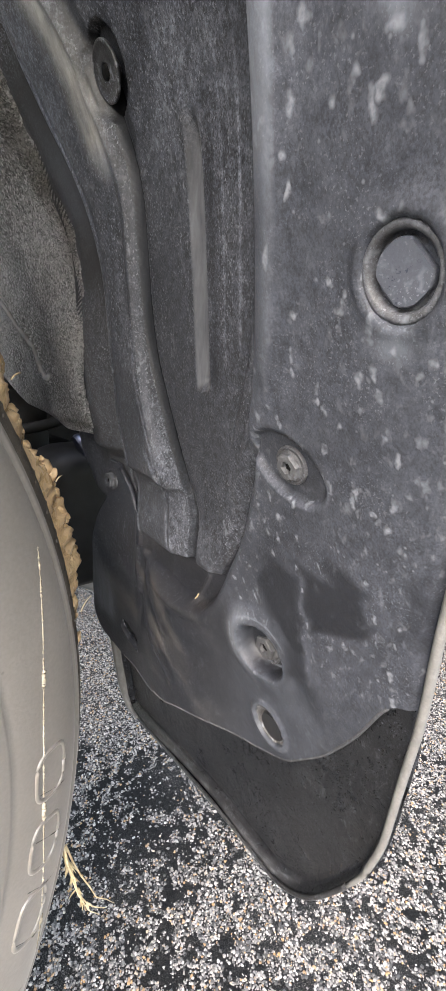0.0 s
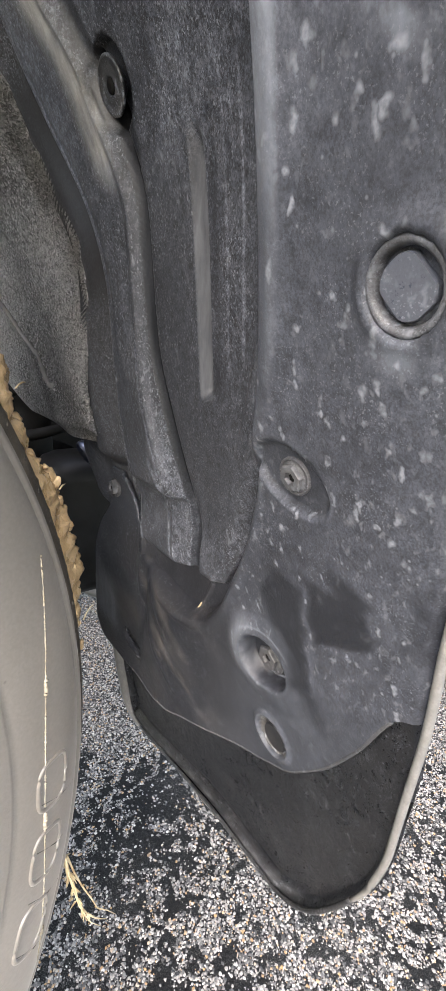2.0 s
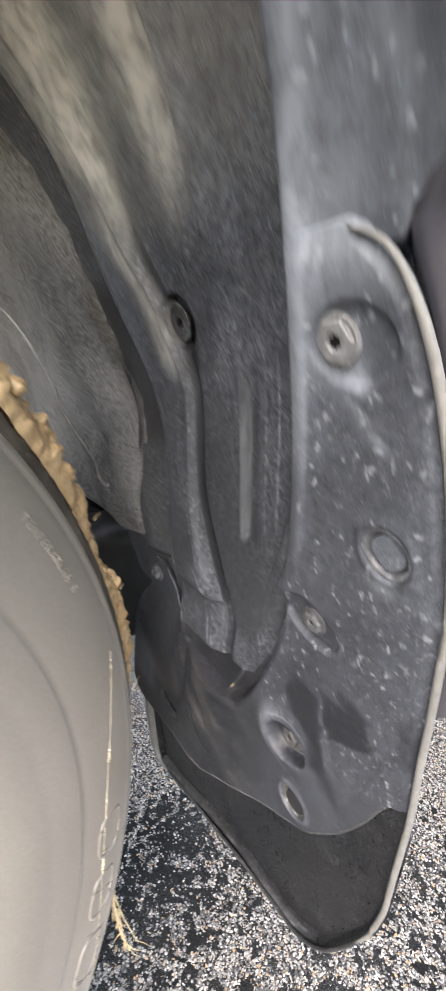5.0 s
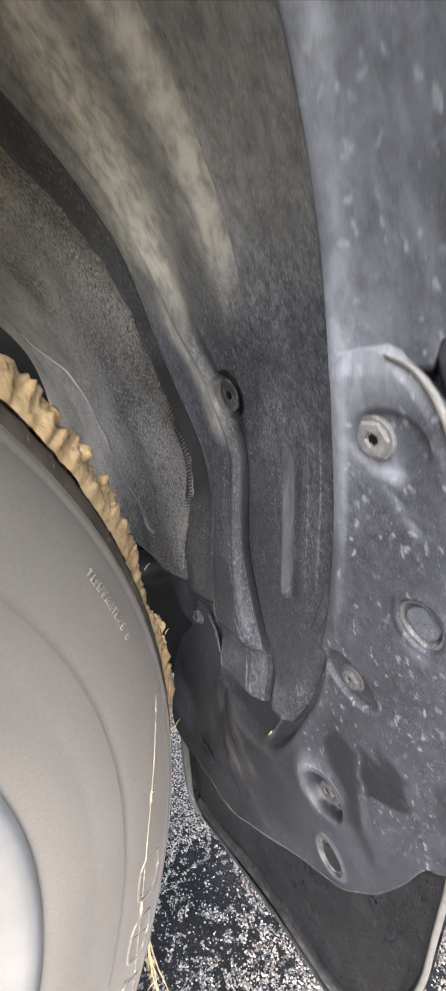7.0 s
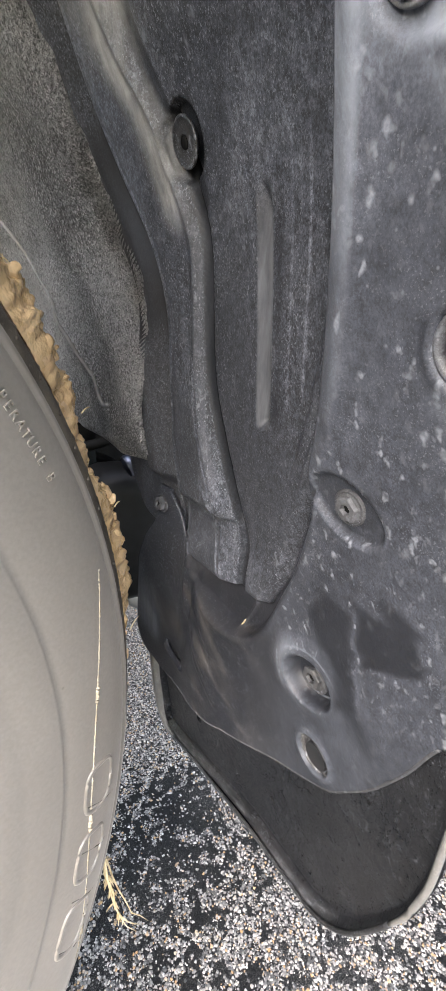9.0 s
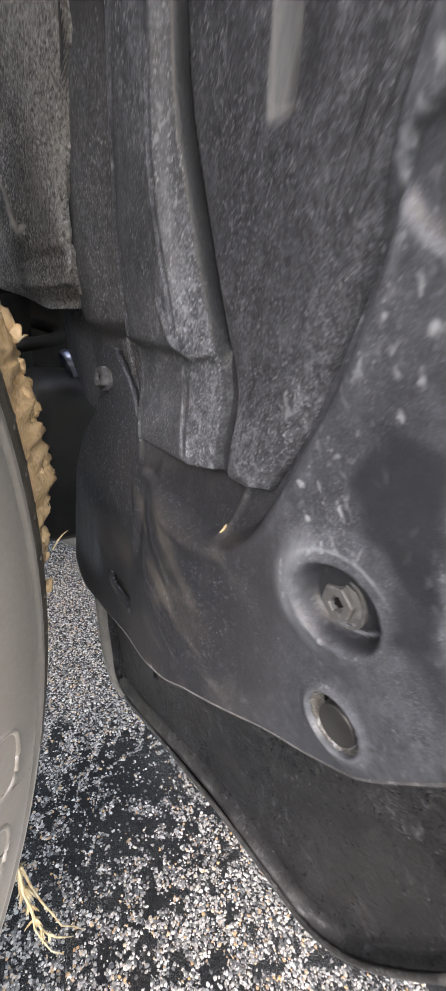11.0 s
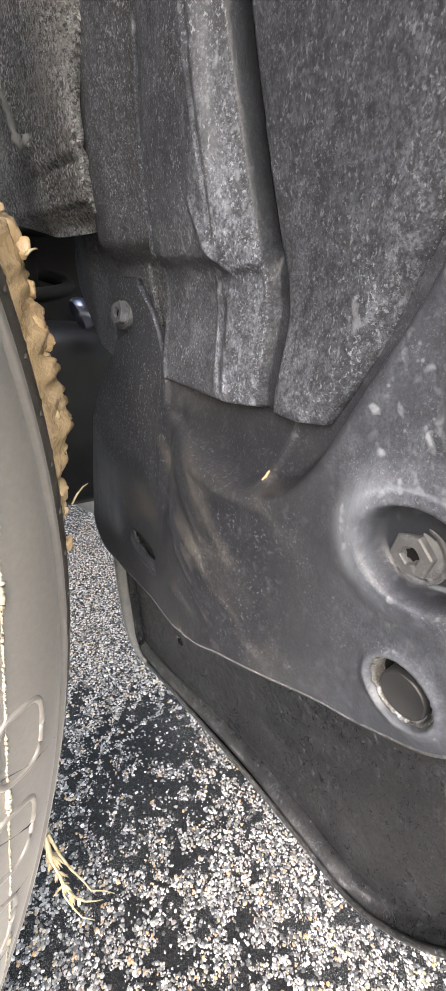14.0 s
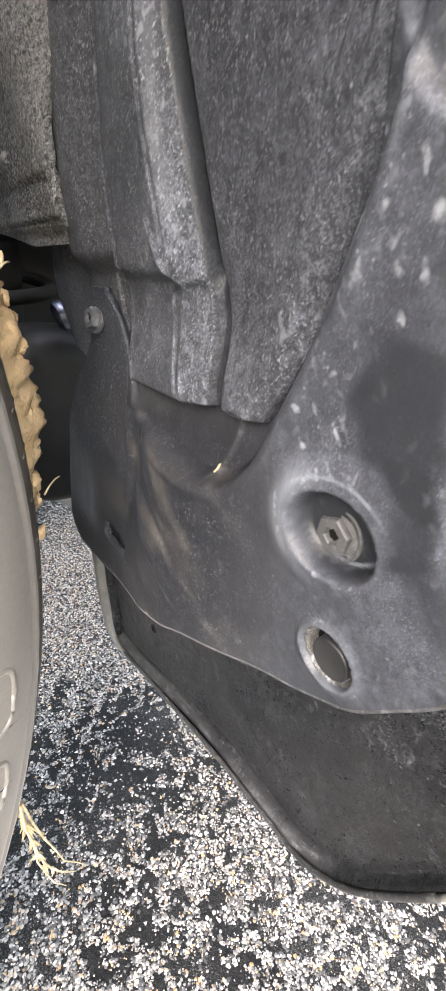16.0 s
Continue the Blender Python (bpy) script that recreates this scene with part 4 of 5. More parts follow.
WHEEL = pose(*AXLE, 0.4, 0, 65.2)          # x aft, y inboard along the axle


def revolve(prof, seg, material, name, a0=0.0, a1=360.0):
    """Turn (radius, inboard) pairs round the axle."""
    full = a1 - a0 >= 360
    ang = np.radians(np.linspace(a0, a1, seg + 1))
    v = [(r * math.cos(a), w, r * math.sin(a)) for a in (ang[:-1] if full else ang) for r, w in prof]
    n, rows = len(prof), seg if full else seg + 1
    f = []
    for i in range(seg):
        j = (i + 1) % rows
        for k in range(n - 1):
            f.append((i * n + k, i * n + k + 1, j * n + k + 1, j * n + k))
    return mesh_of(name, v, f, material)


def letters(text, radius, middle, size, material, name, y0=-0.0004):
    """Raised lettering that runs clockwise round the sidewall."""
    out, step_deg = [], math.degrees(size * 0.74 / radius)
    for k, ch in enumerate(text):
        if ch == " ":
            continue
        cu = bpy.data.curves.new("letter", "FONT")
        cu.body, cu.size, cu.extrude, cu.align_x, cu.align_y = ch, size, 0.0006, "CENTER", "CENTER"
        cu.resolution_u = 3
        ob = bpy.data.objects.new("letter", cu)
        me = bpy.data.meshes.new_from_object(ob)
        bpy.data.objects.remove(ob)
        bpy.data.curves.remove(cu)
        a = middle + (len(text) / 2 - k - 0.5) * step_deg
        me.transform(pose(0, 0, 0, 0, -(a - 90), 0) @ pose(0, y0, radius, 90, 0, 0))
        me.materials.append(material)
        out.append(me)
    return joined(out, name)


SHOULDER_LINE = [(0.3958, 0.0128), (0.4010, 0.0165), (0.4040, 0.0192), (0.4060, 0.0225), (0.4095, 0.0310), (0.4113, 0.0450), (0.4115, 0.0620)]


def tread_radius(w):
    return float(np.interp(w, [q[1] for q in SHOULDER_LINE], [q[0] for q in SHOULDER_LINE]))


def build_wheel():
    wheel = thing("front_wheel", "dust-covered rubber tyre on a pale silver alloy wheel", "wheel", WHEEL)
    side = [(0.268, 0.016), (0.276, 0.010), (0.284, 0.006), (0.296, 0.0035), (0.3060, 0.0017), (0.3085, 0.0018), (0.3115, 0.0010), (0.3310, 0.0), (0.3325, 0.0001), (0.3340, 0.0008), (0.3365, 0.0002), (0.3500, 0.0003),
            (0.3640, 0.001), (0.3740, 0.0028), (0.3830, 0.0055), (0.3875, 0.0078), (0.3885, 0.0088), (0.3900, 0.0082), (0.3935, 0.0100), (0.3950, 0.0125)]
    edge = [(0.3950, 0.0125)] + SHOULDER_LINE
    tyre = part("tyre", revolve(side, 220, RUBBER, "sidewall"), wheel, "rubber tyre sidewall coated in grey-brown dust")
    part("shoulder", revolve(edge, 220, SHOULDER, "shoulder"), tyre, "dark rubber shoulder with mud specks")
    notch = tube([(0.3990, 0.0150, 0.0), (0.4060, 0.0225, 0.002), (0.4095, 0.0310, 0.005), (0.4113, 0.0450, 0.009), (0.4115, 0.0620, 0.013)], 0.0008, TREAD, "shoulder_cut", 5)
    for k in range(30):
        part("shoulder_cut", notch, tyre).matrix_local = pose(0, 0, 0, 0, 30 - 2.9 * k, 0)
    back = [(0.4115, 0.0620), (0.4030, 0.0635), (0.4015, 0.07), (0.4020, 0.14), (0.4015, 0.22), (0.3980, 0.26), (0.3830, 0.275), (0.33, 0.282), (0.28, 0.27), (0.262, 0.25)]
    part("carcass", revolve(back, 140, TREAD, "carcass"), tyre, "dark tread between the blocks")
    # tread blocks in four rows inside the outer shoulder
    rows = ((0.068, 0.105, 0.5), (0.112, 0.170, 0.2), (0.177, 0.217, 0.7), (0.224, 0.262, 0.3))
    for w0, w1, shift in rows:
        v, f = [], []
        a, b = (radians(360 / 62 * (shift + q)) for q in (0.06, 0.90))
        skew = radians(1.4)
        for rr, inset in ((0.399, 0), (R - 0.0015, 0.0), (R, 0.002)):
            lift = 0.0035 if w0 < 0.03 else 0.0
            for (aa, ww) in ((a + inset * 2, w0 + inset), (b - inset * 2, w0 + inset), (b - inset * 2 + skew, w1 - inset), (a + inset * 2 + skew, w1 - inset)):
                r2 = rr - (lift if ww < w0 + 0.01 else 0)
                v.append((r2 * math.cos(aa), ww, r2 * math.sin(aa)))
        for q in range(2):
            for e in range(4):
                e2 = (e + 1) % 4
                f.append((q * 4 + e, q * 4 + e2, q * 4 + 4 + e2, q * 4 + 4 + e))
        f.append((8, 9, 10, 11))
        block = mesh_of("tread_block", v, f, TREAD, False)
        for k in range(62):
            part("tread_block", block, tyre).matrix_local = pose(0, 0, 0, 0, 360 / 62 * k, 0)
    part("raised_lettering", letters("TEMPERATURE B", 0.3720, 30.2, 0.0066, RUBBER, "raised_lettering", 0.0020), tyre)
    # large raised maker's mark: plain rounded loops
    for a in (-4.6, -12.4, -20.2):
        loop = []
        for k in range(41):
            q = 2 * math.pi * k / 40
            cq, sq = math.cos(q), math.sin(q)
            u = math.copysign(abs(cq) ** 0.6, cq)
            v2 = math.copysign(abs(sq) ** 0.6, sq)
            r, an = 0.3615 + 0.0115 * u, radians(a - 2.6 + 2.6 * v2)
            w = float(np.interp(r, [0.35, 0.364, 0.374, 0.383], [0.0, 0.001, 0.0028, 0.0055]))
            loop.append((r * math.cos(an), w + 0.0006, r * math.sin(an)))
        part("raised_mark", tube(loop, 0.0016, RUBBER, "raised_mark", 10), tyre)
    # row of slanted cuts towards the shoulder
    cut = tube([(r * math.cos(q), w, r * math.sin(q)) for r, q, w in ((0.353, 0.02, 0.0004), (0.370, 0.004, 0.0018), (0.384, 0.0, 0.0062))], 0.00035, TREAD, "sidewall_cut", 4)
    for k in range(8):
        part("sidewall_cut", cut, tyre).matrix_local = pose(0, 0, 0, 0, 10 + 5.3 * k, 0)
    # dried bead of mud that runs round the sidewall
    rnd = random.Random(5)
    pts, rad = [], []
    for k in range(480):
        a = 15.5 - k * 0.092
        r = 0.3550 + 0.000056 * (a + 5.5) ** 2 + rnd.uniform(-0.0003, 0.0003)
        w = float(np.interp(r, [0.35, 0.364, 0.374, 0.383, 0.3875, 0.392], [0.0, 0.001, 0.0028, 0.0055, 0.0078, 0.0090]))
        pts.append((r * math.cos(radians(a)), w + 0.0001, r * math.sin(radians(a))))
        rad.append((1.35 + 0.45 * math.sin(k * 1.6)) * (0.0003 if math.sin(a * 2.7) + math.sin(a * 6.1) > -0.9 else 0.0001) + 0.0005 * rnd.random() ** 2 + (0.0009 if -12 < a < -10 or -25 < a < -24 or 3 < a < 4.5 else 0))
    part("dried_mud_line", tube(pts, rad, DRIED, "dried_mud_line", 6), tyre, "thin pale line of dried mud")
    # alloy rim
    rim = part("rim", revolve([(0.2755, 0.014), (0.274, 0.009), (0.268, 0.0075), (0.262, 0.010), (0.255, 0.020), (0.245, 0.05), (0.235, 0.14), (0.24, 0.23), (0.262, 0.25)], 160, ALLOY, "rim"), wheel, "pale silver alloy rim")
    for k in range(6):
        a = 14 + 60 * k
        v, f = [], []
        for r, hw, w in ((0.05, 0.026, 0.030), (0.12, 0.021, 0.022), (0.20, 0.026, 0.016), (0.256, 0.040, 0.018)):
            for side2, dw in ((-1, 0.006), (-0.7, 0.0), (0.7, 0.0), (1, 0.006), (1, 0.035), (-1, 0.035)):
                v.append((r, w + dw, side2 * hw))
        for i in range(3):
            for e in range(6):
                e2 = (e + 1) % 6
                f.append((i * 6 + e, i * 6 + e2, i * 6 + 6 + e2, i * 6 + 6 + e))
        me = mesh_of("spoke", v, f, ALLOY, False)
        me.transform(pose(0, 0, 0, 0, -a, 0))
        part("spoke", me, rim)
    part("hub", revolve([(0.0, 0.026), (0.030, 0.026), (0.034, 0.029), (0.062, 0.032), (0.066, 0.05)], 48, ALLOY, "hub"), rim)
    part("brake_disc", revolve([(0.06, 0.12), (0.165, 0.12), (0.168, 0.124), (0.168, 0.145)], 64, STEEL, "brake_disc"), wheel, "dull grey steel brake disc")
    return wheel


# ---- mud and straw on the tread ----
def blob(rnd, at, size, squash):
    """One uneven clod."""
    bm = bmesh.new()
    bmesh.ops.create_icosphere(bm, subdivisions=3, radius=1)
    off = Vector((rnd.uniform(0, 50), rnd.uniform(0, 50), rnd.uniform(0, 50)))
    for v in bm.verts:
        n = noise.noise(v.co * 0.9 + off) * 0.5 + noise.noise(v.co * 2.1 + off) * 0.25 + noise.noise(v.co * 5 + off) * 0.10
        v.co = v.co * (1 + n)
    m = Matrix.Translation(at) @ Euler((rnd.uniform(0, 6), rnd.uniform(0, 6), rnd.uniform(0, 6))).to_matrix().to_4x4() @ Matrix.Diagonal((size, size * squash, size * rnd.uniform(0.6, 1.2), 1))
    bmesh.ops.transform(bm, matrix=m, verts=bm.verts)
    me = bpy.data.meshes.new("clod")
    bm.to_mesh(me)
    bm.free()
    me.polygons.foreach_set("use_smooth", [True] * len(me.polygons))
    me.materials.append(MUD)
    return me


def mud_depth(deg):
    return float(np.interp(deg, [1.0, 2.2, 4, 5.5, 7, 10, 15, 17.5, 20.5, 24, 28, 38, 82], [0.0015, 0.011, 0.012, 0.0165, 0.0190, 0.0190, 0.0205, 0.0175, 0.0120, 0.0145, 0.0200, 0.0210, 0.020]))


def build_mud():
    rnd = random.Random(11)
    # caked layer on the tread, which laps over the outer shoulder higher up
    ang = np.radians(np.linspace(1.0, 82, 640))
    ws = np.linspace(0, 1, 70)
    g = np.zeros((len(ang), len(ws), 3))
    for i, a in enumerate(ang):
        deg = math.degrees(a)
        thick = mud_depth(deg)
        w0 = float(np.interp(deg, [0, 24, 34, 45, 82], [0.0290, 0.0310, 0.0280, 0.0240, 0.0200])) + 0.003 * noise.noise(Vector((deg * 0.9, 0, 4)))
        for j, q in enumerate(ws):
            w = float(np.interp(q, [0, 1], [w0, 0.125]))
            r = tread_radius(w) - 0.0006
            out = radians(float(np.interp(q, [0, 0.10, 0.3, 1], [42, 26, 10, 0])))
            p = Vector((r * math.cos(a), w, r * math.sin(a))) * 90
            lump = 0.92 + 0.22 * noise.noise(p * 0.6) + 0.42 * noise.noise(p * 1.1 + Vector((5, 1, 0))) + 0.26 * abs(noise.noise(p * 2.3)) + 0.09 * noise.noise(p * 5.2) + 0.03 * noise.noise(p * 10.5)
            t = (thick + 0.85 * (0.411 - r)) * max(0.05, lump) * min(1.0, (q + 0.008) / 0.14) ** 0.75 * min(1.0, (1 - q) / 0.2) ** 0.5
            r += t * math.cos(out)
            g[i, j] = (r * math.cos(a), w - t * math.sin(out) * 0.5, r * math.sin(a))
    meshes = [sheet("cake", g[::-1], MUD)]
    for k in range(210):
        deg = rnd.uniform(0, 1) ** 1.5 * 78 + 2.2
        a = radians(deg)
        w = float(np.interp(deg, [0, 24, 34, 45, 82], [0.0320, 0.0340, 0.0310, 0.0270, 0.0230])) + 0.004 + abs(rnd.gauss(0, 0.010))
        r = tread_radius(w) + (0.35 + 0.6 * rnd.random()) * (mud_depth(deg) + 0.85 * (0.411 - tread_radius(w)))
        meshes.append(blob(rnd, Vector((r * math.cos(a), w, r * math.sin(a))), 0.0014 + 0.0044 * rnd.random() ** 1.7, rnd.uniform(0.6, 1.2)))
    # one loose crumb just below the cake
    a = radians(0.3)
    meshes.append(blob(rnd, Vector((0.4180 * math.cos(a), 0.036, 0.4180 * math.sin(a))), 0.0048, 0.8))
    ob = solo("mud", joined(meshes, "mud"), "wet brown mud caked on the tyre tread", "mud", WHEEL, "stuff")
    # straw stuck in the mud
    bits = []
    for k in range(45):
        deg = 6 + 65 * rnd.random() ** 1.4
        a = radians(deg)
        r = 0.411 + mud_depth(deg) * rnd.uniform(0.7, 0.95)
        w = 0.036 + abs(rnd.gauss(0, 0.012)) - 0.008 * float(np.interp(deg, [25, 45], [0, 1]))
        p = Vector((r * math.cos(a), w, r * math.sin(a)))
        along = Vector((-math.sin(a), 0, math.cos(a)))
        d = (along * rnd.choice((-1, 1)) + Vector((rnd.uniform(-0.2, 0.4), rnd.uniform(-0.6, 0.6), rnd.uniform(-0.3, 0.3)))).normalized()
        ln = rnd.uniform(0.003, 0.008)
        pts = [p + d * ln * t - Vector((math.cos(a), 0, math.sin(a))) * 0.002 for t in (0, 0.4, 0.75, 1)]
        bits.append(tube(pts, [0.0003, 0.0003, 0.0003, 0.00012], STRAW, "stalk", 4))
    for deg, ln, lift in ((3.4, 0.013, 0.45), (17.0, 0.006, 0.1), (26.0, 0.008, -0.1)):
        a = radians(deg)
        p = Vector(((R + mud_depth(deg) * 0.6) * math.cos(a), 0.030, (R + mud_depth(deg) * 0.6) * math.sin(a)))
        d = Vector((math.cos(a), 0.1, math.sin(a) + lift)).normalized()
        bits.append(tube([p + d * ln * t + Vector((0, 0, 0.15 * ln * math.sin(3 * t))) for t in (0, 0.35, 0.7, 1)], [0.0005, 0.0005, 0.0004, 0.0002], STRAW, "stalk", 5))
    solo("straw_bits", joined(bits, "straw_bits"), "short dry straw stalks stuck in the mud", "straw", WHEEL, "stuff")
    return ob


def build_tuft():
    """A sprig of dry grass caught on the shoulder low on the tyre."""
    rnd = random.Random(3)
    tuft = thing("straw_tuft", "sprig of dry pale straw caught on the tyre shoulder", "straw", WHEEL)
    a = radians(-20.3)
    root = Vector((0.3975 * math.cos(a), 0.013, 0.3975 * math.sin(a)))
    tip = Vector((0.462 * math.cos(radians(-30.2)), 0.002, 0.462 * math.sin(radians(-30.2))))
    stem = [root.lerp(tip, t) + Vector((-0.006 * math.sin(t * 3.1), 0, -0.012 * math.sin(t * 3.1))) for t in np.linspace(0, 1, 9)]
    part("stem", tube(stem, [0.0010, 0.0010, 0.0009, 0.0008, 0.0007, 0.0006, 0.0005, 0.0004, 0.0002], STRAW, "stem"), tuft)
    for side in (Vector((0.001, 0.004, 0.003)), Vector((-0.002, -0.003, 0.004)), Vector((0.003, -0.001, -0.003))):
        n = rnd.choice((6, 7))
        pts = [p + side * (0.4 + 0.9 * q) + Vector((rnd.uniform(-0.0012, 0.0012), 0, rnd.uniform(-0.0012, 0.0012))) for q, p in enumerate(stem[:n])]
        part("stem", tube([root.lerp(q, 0.8) if i == 0 else q for i, q in enumerate(pts)], [0.0008 - 0.00009 * i for i in range(n)], STRAW, "stem"), tuft)
    for k in range(60):
        t = rnd.uniform(0.0, 1.0) ** 1.3 * 0.72
        p = stem[int(t * 8)]
        d = (tip - root).normalized() + Vector((rnd.uniform(-0.7, 0.5), rnd.uniform(-0.5, 0.5), rnd.uniform(-0.5, 0.7)))
        ln = rnd.uniform(0.003, 0.011) * (1.2 - t)
        pts = [p + d.normalized() * ln * q + Vector((0, 0, -0.004 * q * q)) for q in (0, 0.35, 0.7, 1)]
        part("blade", tube(pts, [0.0005, 0.0007, 0.0005, 0.00015], STRAW, "blade", 5), tuft)
    return tuft


# ---- fasteners ----
def hex_bolt(p, n, flange, hexr, label, spin=0, name="hex_bolt", tall=1.0, body=None):
    flat = body or BEAD
    body = body or BOLT
    ob = thing(name, label, "bolt", facing(p, n, spin), group="liner fasteners")
    part("washer", lathe([(flange, -0.001), (flange, 0.0008), (flange * 0.96, 0.0012), (flange * 0.88, 0.0012), (flange * 0.86, 0.0008), (flange * 0.78, 0.0009), (flange * 0.76, 0.0014), (0.001, 0.0014)], 40, flat, "washer"), ob)
    t = 0.0018 + 0.0030 * tall
    deep = min(0.0016, t - 0.0016)
    part("head", lathe([(hexr, 0.0012), (hexr, t - 0.0006), (hexr * 0.93, t), (hexr * 0.50, t), (hexr * 0.45, t - 0.0004), (hexr * 0.42, t - deep), (0.0002, t - deep - 0.00005)], 6, body, "head"), ob)
    # flat black star paints the depth of the drive socket
    a = [(hexr * (0.34 if k % 2 else 0.25) * math.cos(math.pi * k / 6), hexr * (0.34 if k % 2 else 0.25) * math.sin(math.pi * k / 6), t - deep + 0.0001) for k in range(12)]
    part("drive_socket", mesh_of("drive_socket", a, [tuple(range(12))], BLACK, False), ob, "dark star-shaped drive socket")
    return ob


def chipped_ring():
    """Uneven collar round the small plug, chipped along its edge."""
    rnd = random.Random(21)
    me = lathe([(0.0121, -0.0005), (0.0121, 0.0016), (0.0117, 0.0024), (0.0111, 0.0022), (0.0106, 0.0002), (0.0103, -0.004)], 60, CHIPPED, "ring")
    bite = [rnd.uniform(0, 1) ** 3 for _ in range(60)]
    for v in me.vertices:
        r = math.hypot(v.co.x, v.co.y)
        a = math.atan2(v.co.y, v.co.x)
        k = bite[int((a + math.pi) / (2 * math.pi) * 59.99)]
        if v.co.z > 0.0010:
            v.co.z -= 0.0014 * k
        v.co.x *= 1 - 0.03 * k * (r < 0.0115)
        v.co.y *= 1 - 0.03 * k * (r < 0.0115)
    return me


def build_fasteners():
    p, n = on_plate(0.1165, 0.6125, -0.0014)
    hex_bolt(p, n, 0.0078, 0.0056, "small dusty grey hex bolt in an oval well", 10, tall=0.5)
    p, n = on_plate(0.1487, 0.5020, -0.0074)
    hex_bolt(p, n, 0.0102, 0.0070, "dusty hex bolt in a dished round boss", 15, tall=0.7, body=HEAD)
    p, n = on_plate(0.078, 0.7445, -0.001)
    hex_bolt(p, n, 0.0088, 0.0076, "dust-caked pale hex bolt near the top edge", 0, tall=0.25, body=PALE)
    hex_bolt(Vector((0.1845, 0.3255, 0.5515)), Vector((-1, -0.12, 0.12)), 0.0078, 0.0060, "small hex screw holding the shield's tab", 20, "hex_screw")

    # large round plug with a flat hexagonal cap
    p, n = on_plate(0.0670, 0.6715, -0.0005)
    ob = thing("round_plug", "grey round plastic plug with a flat hexagonal cap", "plug", facing(p, n), group="liner fasteners")
    part("ring", lathe([(0.0114, -0.001), (0.0114, 0.0009), (0.0109, 0.0018), (0.0100, 0.0020), (0.0091, 0.0011), (0.0086, -0.0010), (0.0085, -0.0040)], 44, PLUG, "ring"), ob, "dusty chipped ring")
    cap = lathe([(0.0077, -0.004), (0.0076, 0.0004), (0.0073, 0.0009), (0.0071, 0.00092), (0.001, 0.00092)], 48, CAP, "cap")
    cap.polygons.foreach_set("use_smooth", [False] * len(cap.polygons))
    for v in cap.vertices:
        u, w = 0.8 * v.co.x + 0.6 * v.co.y, -0.6 * v.co.x + 0.8 * v.co.y
        u, w = max(-0.0061, min(0.0061, u)), max(-0.0071, min(0.0071, w))
        v.co.x, v.co.y = 0.8 * u - 0.6 * w, 0.6 * u + 0.8 * w
    part("cap", cap, ob, "flat blue-grey hexagonal cap")
    # black disc paints the shade in the gap round the cap
    part("well", lathe([(0.0098, -0.0032), (0.001, -0.0034)], 32, BLACK, "well"), ob, "black disc standing for the shaded gap round the cap")
    # small plug, its cap sitting low and off centre in the hole
    p, n = on_plate(0.1408, 0.4575, -0.0015)
    ob = thing("round_plug", "small recessed round black plug with chipped dusty edge", "plug", facing(p, n), group="liner fasteners")
    cap_seat = facing(p, n).to_3x3().inverted() @ (CAR.to_3x3() @ Vector((0.0, -0.0006, -0.0016)))
    part("ring", chipped_ring(), ob, "chipped dusty ring")
    part("cap", lathe([(0.0084, -0.004), (0.0083, 0.0014), (0.0078, 0.0020), (0.0075, 0.0019), (0.0070, 0.00175), (0.001, 0.0017)], 40, LID, "cap"), ob).location = cap_seat
    # the low cap's gap is painted dark by a black disc too
    part("well", lathe([(0.0112, -0.0036), (0.001, -0.0038)], 32, BLACK, "well"), ob, "black disc standing for the shaded gap round the cap")
    # chip of straw lying in the pocket of the shield
    pts = []
    for y, z in ((0.2093, 0.5034), (0.2089, 0.5046), (0.2084, 0.5058), (0.2079, 0.5070)):
        x, nx, nz = (float(np.interp(z, PZ[:1300], a[:1300])) for a in (PX, PNX, PNZ))
        h = float(shield_relief(np.array([y]), np.array([z]), np.array([x]))[0]) + 0.0021
        pts.append((x + nx * h, y, z + nz * h))
    solo("straw_chip", tube(pts, [0.0003, 0.0006, 0.0006, 0.0003], STRAW, "straw_chip"), "pale chip of straw lying on the splash shield", "straw", CAR)
    # round clip with a hole, seated in the channel
    z = 0.760
    x, nx, nz = (float(np.interp(z, CZ[:1300], a[:1300])) for a in (CX, CNX, CNZ))
    ob = thing("push_clip", "round black push clip with a centre hole", "clip", facing(Vector((x + nx * 0.0005, 0.2175, z + nz * 0.0005)), Vector((nx, 0, nz))), group="liner fasteners")
    part("disc", lathe([(0.0030, -0.0085), (0.0040, -0.0085), (0.0044, -0.0005), (0.0102, 0), (0.0103, 0.0008), (0.0098, 0.0013), (0.0088, 0.0011), (0.0082, 0.0006), (0.0056, 0.0008), (0.0034, 0.0010), (0.0030, 0.0008), (0.0026, 0.0000)], 44, FLAKY, "disc"), ob)
    # solid black disc painted in for the depth of the hole
    part("hole", lathe([(0.0027, 0.0004), (0.0026, 0.0013), (0.0001, 0.0009)], 16, BLACK, "hole"), ob, "black disc standing for the centre hole")


